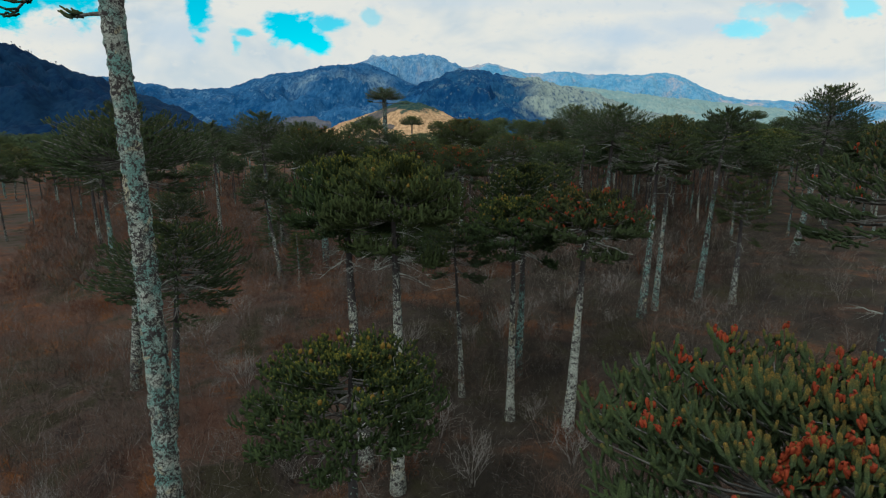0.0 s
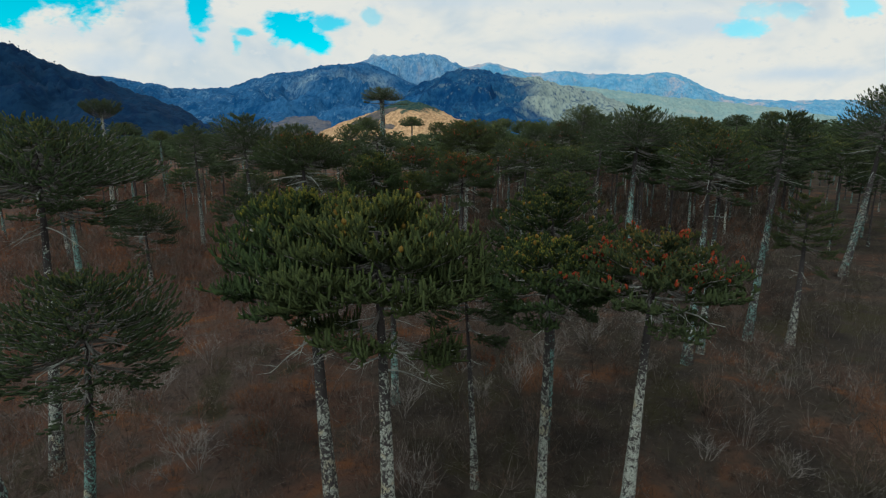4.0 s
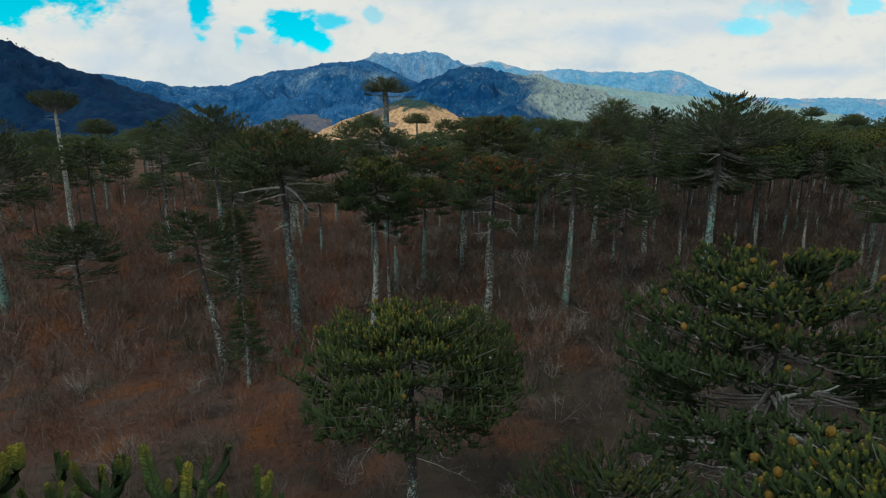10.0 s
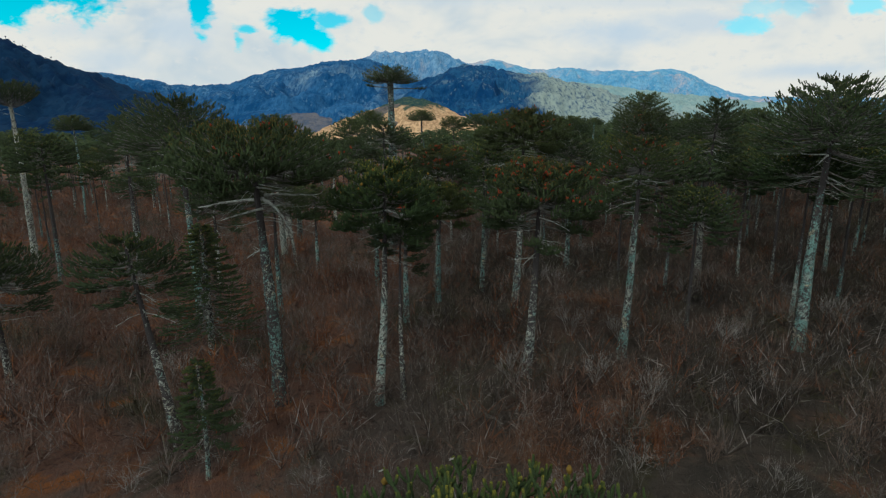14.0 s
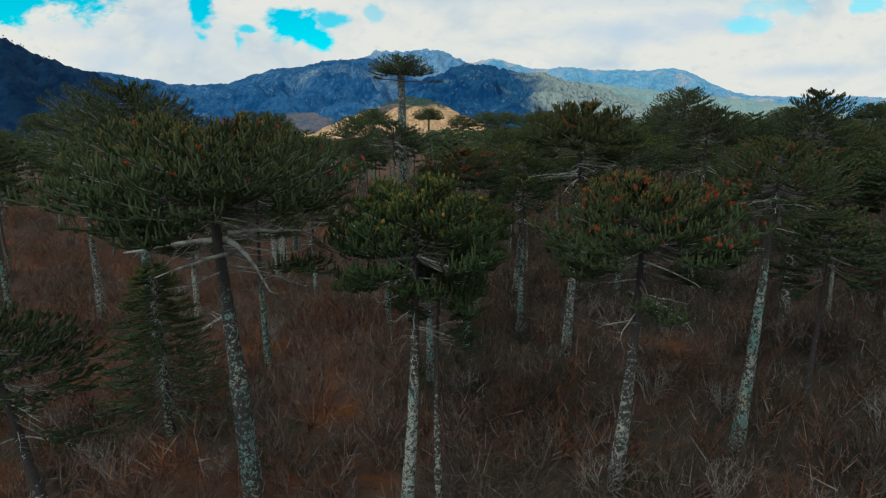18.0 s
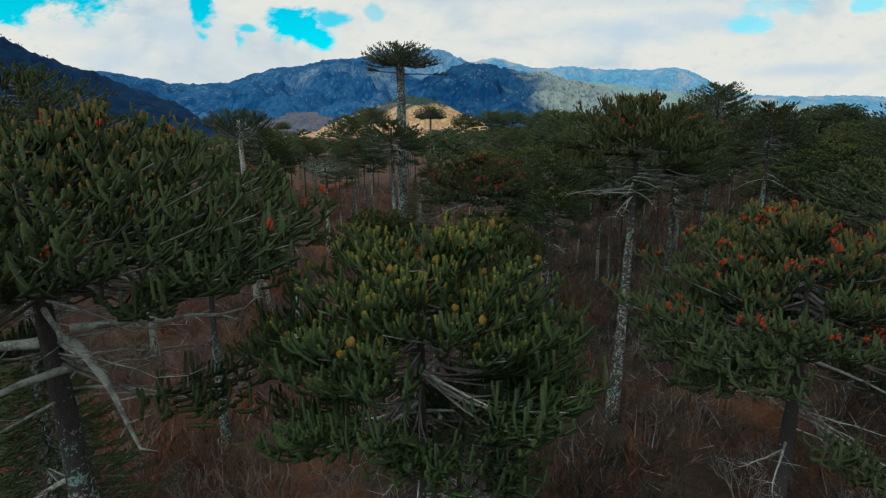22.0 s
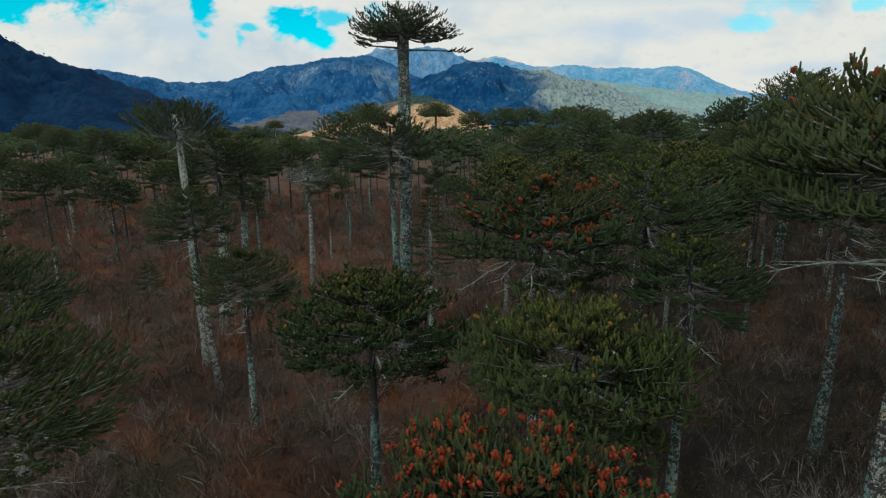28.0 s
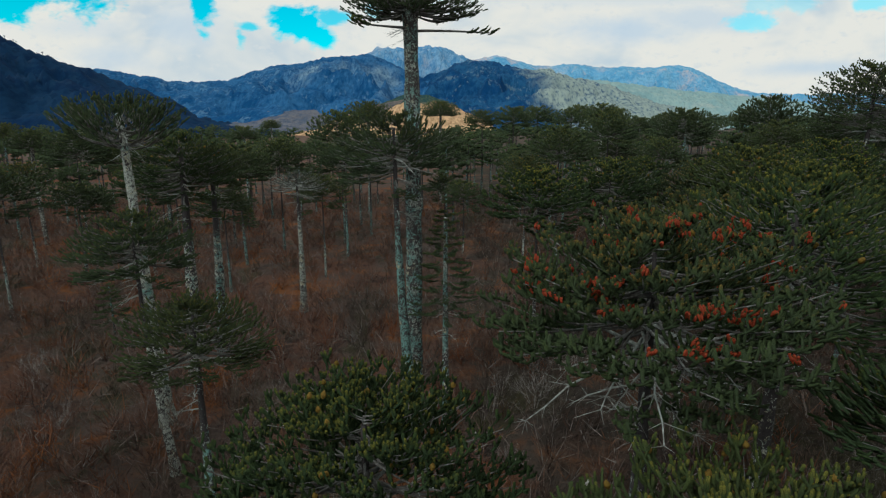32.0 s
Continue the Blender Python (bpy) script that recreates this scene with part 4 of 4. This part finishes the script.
# heavy pale limbs of the huge dark tree
huge = [ob for ob in bpy.data.objects if ob.get("label", "").startswith("huge dark")][0]
for z, az, length, droop, radius in ((16.3, 3.3, 4.6, 0.12, 0.17), (16.2, -0.55, 2.7, 0.75, 0.15), (12.6, 3.6, 1.5, 0.35, 0.12), (15.6, -2.2, 3.4, 0.10, 0.12), (16.6, 0.5, 4.2, 0.05, 0.12)):
    dead_branch(huge, (-0.25, 0.0, z), az, length, droop, radius, boughs, 6, "limb")


def tufted_branch(tree, origin, az, length, sag, seed):
    rng = np.random.default_rng(seed)
    t = np.linspace(0, 1, 6)[:, None]
    out = np.array([math.cos(az), math.sin(az), 0.0])
    line = np.array(origin) + out * length * t + np.array([0, 0, 1.0]) * (sag * (t - 2.0 * t * t) + 0.25 * t ** 3)
    v, f, _ = tubes(line[None], np.linspace(0.11, 0.05, 6)[None], 5)
    branch = mesh_object("side_branch", v, f, LIMB, tree)
    curve, height, way = fingers(np.repeat(line[None], 3, 0), np.full(3, 0.3), np.full(3, 0.2), 12, 0.75, rng, "u", 3)
    keep = np.linalg.norm(curve[:, 0] - line[-1], axis=1) < 0.32 * length
    curve = curve[keep]
    v, f, _ = tubes(curve, np.array(PROFILES[3])[None] * 0.055 * np.ones((len(curve), 1)), 4)
    age = np.tile(np.concatenate([np.repeat(np.linspace(0, 0.9, 3), 4), [1.0]]), len(curve))
    mesh_object("tuft", v, f, FOLIAGE["g"], branch, age)


tallest = [ob for ob in bpy.data.objects if ob.get("label", "").startswith("tallest")][0]
tufted_branch(tallest, (0.4, 0.0, 30.5), 0.1, 5.7, 0.3, 3)
tufted_branch(tallest, (0.0, -0.2, 30.7), 3.5, 3.6, 0.1, 4)


# the old leaning tree at the start of the flight
leaner = araucaria(-13.5, 24.3, 29.5, 24.6, 4.2, "u", 77, 0.55, "mid", lean=(-0.004, 0.0), dead=7, knobs=0.11, label="leaning lichen-covered monkey puzzle tree with few branches")

tufted_branch(leaner, (-0.3, 0.0, 26.9), 3.2, 3.5, 1.5, 5)
tufted_branch(leaner, (-0.2, 0.0, 25.6), 3.0, 1.5, 0.3, 6)


# ---- the forest farther off ----
# lone tall trees against the mountains: x, y, crown top, crown radius
LONE = ((-32.2, 252.2, 23.4, 7.0), (-13.3, 262.5, 23.8, 5.4), (29.9, 282.0, 23.3, 4.6), (49.8, 250.8, 20.5, 3.5), (95.0, 308.0, 22.8, 6.2), (62.0, 321.0, 20.0, 5.2), (55.7, 344.0, 22.0, 6.0),
        (-95.0, 375.0, 19.8, 5.0), (-70.8, 269.7, 17.1, 4.8), (-98.0, 221.8, 16.6, 5.0), (132.0, 238.0, 25.0, 4.5), (22.9, 231.4, 21.8, 3.8))
for i, (x, y, zt, R) in enumerate(LONE):
    araucaria(x, y, zt, zt - 0.85 * R, R, "u", 300 + i, 0.45, "far", label="lone tall monkey puzzle tree with an umbrella crown")

# a rise of full crowns below the open hill
for i, (x, y, zt, R) in enumerate(((-1.0, 276.0, 21.6, 5.6), (7.5, 268.0, 22.4, 6.0), (16.5, 281.0, 22.8, 6.4), (24.0, 268.0, 21.8, 5.6), (38.0, 276.0, 22.2, 6.0))):
    araucaria(x, y, zt, zt - 6.5, R, "g", 340 + i, 0.42, "far", label="full dark green monkey puzzle tree below the hill")


KINDS = (("g", 25, 17.0, 6.0), ("g", 22, 14.5, 5.6), ("o", 24, 16.5, 5.8), ("y", 23.5, 16.0, 5.8), ("g", 27, 18.0, 6.6), ("u", 29, 24.5, 5.0), ("g", 18, 10.5, 5.0), ("u", 26, 22.0, 4.6))


def far_forest():
    """Single trees in the middle distance, then one joined wood behind them."""
    rng = np.random.default_rng(5)
    taken = [(t[0], t[1]) for t in TREES + LONE]
    made, behind = {}, []
    for _ in range(9000):
        y = 98 + 400 * rng.uniform() ** 1.25
        x = rng.uniform(-0.9, 0.95) * (y + 10)
        if y < 205 and -27 < x < -4 or y < 182 and -60 < x < -4:
            continue
        if y < 128 and -45 < x < 16 or y < 146 and -72 < x < -20:
            continue
        dense = 7.2 if x > 3 else 7.5
        if x < -18:
            dense = 14.0 if y < 150 else 12.0 if y < 200 else 7.6
        if any((x - a) ** 2 + (y - b) ** 2 < dense ** 2 for a, b in taken):
            continue
        taken.append((x, y))
        k = int(rng.integers(0, 8))
        if k in (5, 7) and rng.uniform() < 0.5:
            k = 0
        size, turn = rng.uniform(0.72, 1.02), rng.uniform(0, 360)
        if y < 172 and x < 140:
            k, size = (1, 2, 3, 6)[k % 4], rng.uniform(0.78, 0.92)
        gz = float(ground_z(x, y))
        low = 0.87 if -78 < x < -28 and y > 150 else 1.0
        m = pose(x, y, gz, 0, 0, turn) @ Matrix.Diagonal((size, size, size * low, 1))
        if y > 230:
            m = m @ Matrix.Diagonal((1, 1, 0.84 if x < 60 else 0.95, 1))
            behind.append((k, m))
        elif k not in made:
            style, h, cb, R = KINDS[k]
            made[k] = tagged(araucaria(x, y, gz + h, gz + cb, R, style, 900 + k, 0.29, "far"), group="trees of the forest")
        else:
            copy_thing(made[k], m)
        if len(taken) > 1000:
            break
    # the joined wood
    parts = {}
    for k, (style, h, cb, R) in enumerate(KINDS):
        tree = araucaria(0, 0, h - 3.6, cb - 3.6, R, style, 700 + k, 0.34, "tiny")
        shapes = []
        for child in tree.children:
            me = child.data
            co = np.empty(len(me.vertices) * 3)
            me.vertices.foreach_get("co", co)
            old = np.zeros(len(me.vertices))
            if "age" in me.attributes:
                me.attributes["age"].data.foreach_get("value", old)
            shapes.append((me.materials[0], co.reshape(-1, 3), [tuple(p.vertices) for p in me.polygons], old))
        parts[k] = shapes
        for child in list(tree.children):
            bpy.data.objects.remove(child)
        bpy.data.objects.remove(tree)
    mats, verts, faces, slots, ages, base = [], [], [], [], [], 0
    for k, m in behind:
        a = np.array(m)
        for mat, co, fs, old in parts[k]:
            if mat not in mats:
                mats.append(mat)
            verts.append(co @ a[:3, :3].T + a[:3, 3])
            faces += [tuple(q + base for q in f) for f in fs]
            slots += [mats.index(mat)] * len(fs)
            ages.append(old)
            base += len(co)
    wood = mesh_object("distant_wood", np.concatenate(verts), faces, mats[0], None, np.concatenate(ages))
    for mat in mats[1:]:
        wood.data.materials.append(mat)
    wood.data.polygons.foreach_set("material_index", np.array(slots, dtype=np.int32))
    tagged(wood, "dark distant forest of monkey puzzle trees", "forest", kind="stuff")


far_forest()


# ---- undergrowth ----
def undergrowth():
    """A thicket of leafless shrubs: stems, side twigs and fine twigs, each a slender blade of wood."""
    rng = np.random.default_rng(11)
    n = 6200
    y = 8 + 175 * rng.uniform(0, 1, n) ** 1.1
    x = rng.uniform(-1, 1, n) * (y * 0.30 + 34) - 6 + 8 * rng.normal(0, 1, n)
    z = ground_z(x, y)
    tone = rng.uniform(0, 1, n)
    clump = 0.5 + 0.5 * np.sin(x * 0.21 + 2.0) * np.sin(y * 0.17 + 0.7)
    h = (1.7 + 3.0 * rng.uniform(0, 1, n) ** 1.5) * (0.7 + 0.6 * clump) + 0.4 * (tone > 0.9)

    # low rusty bushes in clumps
    m = 1500
    cy = 14 + 160 * rng.uniform(0, 1, 70)
    cx = rng.uniform(-1, 1, 70) * (cy * 0.28 + 26) - 10
    which = rng.integers(0, 70, m)
    wide = rng.uniform(1.0, 3.4, 70)[which]
    x = np.concatenate([x, cx[which] + wide * rng.normal(0, 0.6, m)])
    y = np.concatenate([y, cy[which] + wide * rng.normal(0, 0.6, m)])
    z = ground_z(x, y)
    tone = np.concatenate([tone, rng.uniform(-0.55, 0.15, 70)[which]])
    h = np.concatenate([h, rng.uniform(0.7, 1.7, m)])
    n += m

    def spread(foot, way, length, width, many, along, splay, share, thin):
        """Twigs that leave the given ones. Gives their feet, ways, lengths and widths."""
        k = len(foot)
        f = rng.uniform(along, 0.98, (k, many, 1))
        start = (foot[:, None] + way[:, None] * length[:, None, None] * f).reshape(-1, 3)
        d = way[:, None] + rng.normal(0, splay, (k, many, 3)) + np.array([0, 0, 0.25])
        d = (d / np.linalg.norm(d, axis=2, keepdims=True)).reshape(-1, 3)
        L = np.repeat(length, many) * share * rng.uniform(0.6, 1.3, k * many)
        return start, d, L, np.repeat(width, many) * thin

    stems = 5
    a = rng.uniform(0, 2 * np.pi, (n, stems))
    lean = rng.uniform(0.05, 0.95, (n, stems))
    way = np.stack([np.cos(a) * lean, np.sin(a) * lean, np.ones((n, stems))], axis=2)
    way = (way / np.linalg.norm(way, axis=2, keepdims=True)).reshape(-1, 3)
    foot = np.stack([x[:, None] + np.cos(a) * 0.25, y[:, None] + np.sin(a) * 0.25, np.repeat((z - 0.1)[:, None], stems, 1)], axis=2).reshape(-1, 3)
    length = (h[:, None] * rng.uniform(0.5, 0.85, (n, stems))).ravel()
    width = np.repeat(rng.uniform(0.014, 0.028, n), stems)
    first = (foot, way, length, width)
    second = spread(*first, 5, 0.2, 0.60, 0.52, 0.62)
    third = spread(*second, 4, 0.15, 0.75, 0.60, 0.75)
    rows = [first, second, third]
    shades = [np.repeat(tone, stems * k) for k in (1, 5, 20)]
    # coarser bushes farther off
    m = 9000
    y = 75 + 215 * rng.uniform(0, 1, m) ** 0.85
    x = rng.uniform(-1, 1, m) * (y * 0.66) - 12
    tone = np.where(rng.uniform(0, 1, m) < 0.3, rng.uniform(-0.4, 0.1, m), rng.uniform(0.1, 0.95, m))
    a = rng.uniform(0, 2 * np.pi, (m, 6))
    lean = rng.uniform(0.1, 1.2, (m, 6))
    way = np.stack([np.cos(a) * lean, np.sin(a) * lean, np.ones((m, 6))], axis=2)
    way = (way / np.linalg.norm(way, axis=2, keepdims=True)).reshape(-1, 3)
    foot = np.stack([np.repeat(x, 6), np.repeat(y, 6), np.repeat(ground_z(x, y) - 0.1, 6)], axis=1)
    fourth = (foot, way, np.repeat(rng.uniform(1.4, 3.6, m), 6), np.full(m * 6, 0.05))
    fifth = spread(*fourth, 6, 0.15, 0.62, 0.5, 0.75)
    rows += [fourth, fifth]
    shades += [np.repeat(tone, 6), np.repeat(tone, 36)]
    foot, way, length, width = (np.concatenate(c) for c in zip(*rows))
    shade = np.concatenate(shades)
    side = np.cross(way, rng.normal(0, 1, way.shape))
    side *= (width / (np.linalg.norm(side, axis=1) + 1e-9))[:, None]
    verts = np.stack([foot - side, foot + side, foot + way * length[:, None]], axis=1).reshape(-1, 3)
    faces = np.arange(len(verts)).reshape(-1, 3).tolist()
    ob = mesh_object("undergrowth", verts, faces, SCRUB, None, np.repeat(shade, 3), smooth=False)
    tagged(ob, "leafless brown and rusty winter thicket", "shrubs", kind="stuff")


undergrowth()


# ---- bare shrubs that stand out of the thicket ----
def bare_shrub(seed, height, mat, label):
    """A leafless shrub: crooked stems that fork three times, and a haze of fine twigs."""
    rng = np.random.default_rng(seed)
    shrub = new("bare_shrub")
    foot, way, length, width = np.zeros((7, 3)), np.empty((7, 3)), np.full(7, height * 0.5), np.full(7, 0.032)
    a = np.arange(7) * 0.9 + rng.uniform(-0.3, 0.3, 7)
    lean = rng.uniform(0.1, 0.75, 7)
    way = np.stack([np.cos(a) * lean, np.sin(a) * lean, np.ones(7)], axis=1)
    way /= np.linalg.norm(way, axis=1, keepdims=True)
    foot = np.stack([np.cos(a) * 0.15, np.sin(a) * 0.15, np.full(7, -0.2)], axis=1)
    for level, many in enumerate((3, 4, 2, 0)):
        bend = rng.normal(0, 0.10, foot.shape) * length[:, None]
        lines = np.stack([foot, foot + way * length[:, None] * 0.5 + bend, foot + way * length[:, None]], axis=1)
        v, f, _ = tubes(lines, width[:, None] * np.array([1.0, 0.85, 0.55]), 5 if level == 0 else 3)
        if level == 0:
            for k in range(len(foot)):
                one, faces, _ = tubes(lines[k:k + 1], width[k:k + 1, None] * np.array([1.0, 0.85, 0.55]), 5)
                mesh_object("stem", one, faces, mat, shrub)
        else:
            tagged(mesh_object("twigwork", v, f, mat, shrub), kind="stuff")
        if many:
            at = rng.uniform(0.45, 1.0, (len(foot), many))
            at[:, 0] = 1.0
            lower = lines[:, None, 1] + (lines[:, None, 2] - lines[:, None, 1]) * (at[..., None] * 2 - 1)
            upper = np.where((at[..., None] < 0.5), lines[:, None, 0] + (lines[:, None, 1] - lines[:, None, 0]) * at[..., None] * 2, lower)
            d = way[:, None] + rng.normal(0, 0.48, (len(foot), many, 3)) + np.array([0, 0, 0.12])
            foot, way = upper.reshape(-1, 3), (d / np.linalg.norm(d, axis=2, keepdims=True)).reshape(-1, 3)
            length = np.repeat(length, many) * rng.uniform(0.45, 0.8, len(foot))
            width = np.repeat(width, many) * 0.58
    return tagged(shrub, label, "shrub", "bare shrubs of the thicket")


PALE_TWIG = mottled("pale_twig", ((0.20, 0.185, 0.17), (0.33, 0.31, 0.29), (0.12, 0.105, 0.095)), 2.0)
BROWN_TWIG = mottled("brown_twig", ((0.115, 0.080, 0.062), (0.19, 0.14, 0.115), (0.070, 0.052, 0.045)), 2.0)


def bare_shrubs():
    rng = np.random.default_rng(23)
    sorts = [bare_shrub(1, 3.4, PALE_TWIG, "pale grey leafless shrub with forking stems"), bare_shrub(2, 2.8, BROWN_TWIG, "brown leafless shrub with fine twigs"),
             bare_shrub(3, 4.0, BROWN_TWIG, "tall brown leafless shrub in the thicket"), bare_shrub(4, 2.4, PALE_TWIG, "low pale leafless shrub with lichen")]
    spots = []
    while len(spots) < 190:
        y = rng.uniform(16, 165)
        x = rng.uniform(-1, 1) * (18 + 0.22 * y) - 2
        if all((x - a) ** 2 + (y - b) ** 2 > 9 for a, b in spots) and all((x - t[0]) ** 2 + (y - t[1]) ** 2 > 2.5 for t in TREES):
            spots.append((x, y))
    for k, (x, y) in enumerate(spots):
        size = rng.uniform(0.7, 1.2)
        m = pose(x, y, float(ground_z(x, y)), 0, 0, rng.uniform(0, 360)) @ Matrix.Scale(size, 4)
        if k < 4:
            sorts[k].matrix_basis = m
        else:
            copy_thing(sorts[k % 4], Matrix.Translation(m.translation) @ m.to_3x3().normalized().to_4x4())


bare_shrubs()
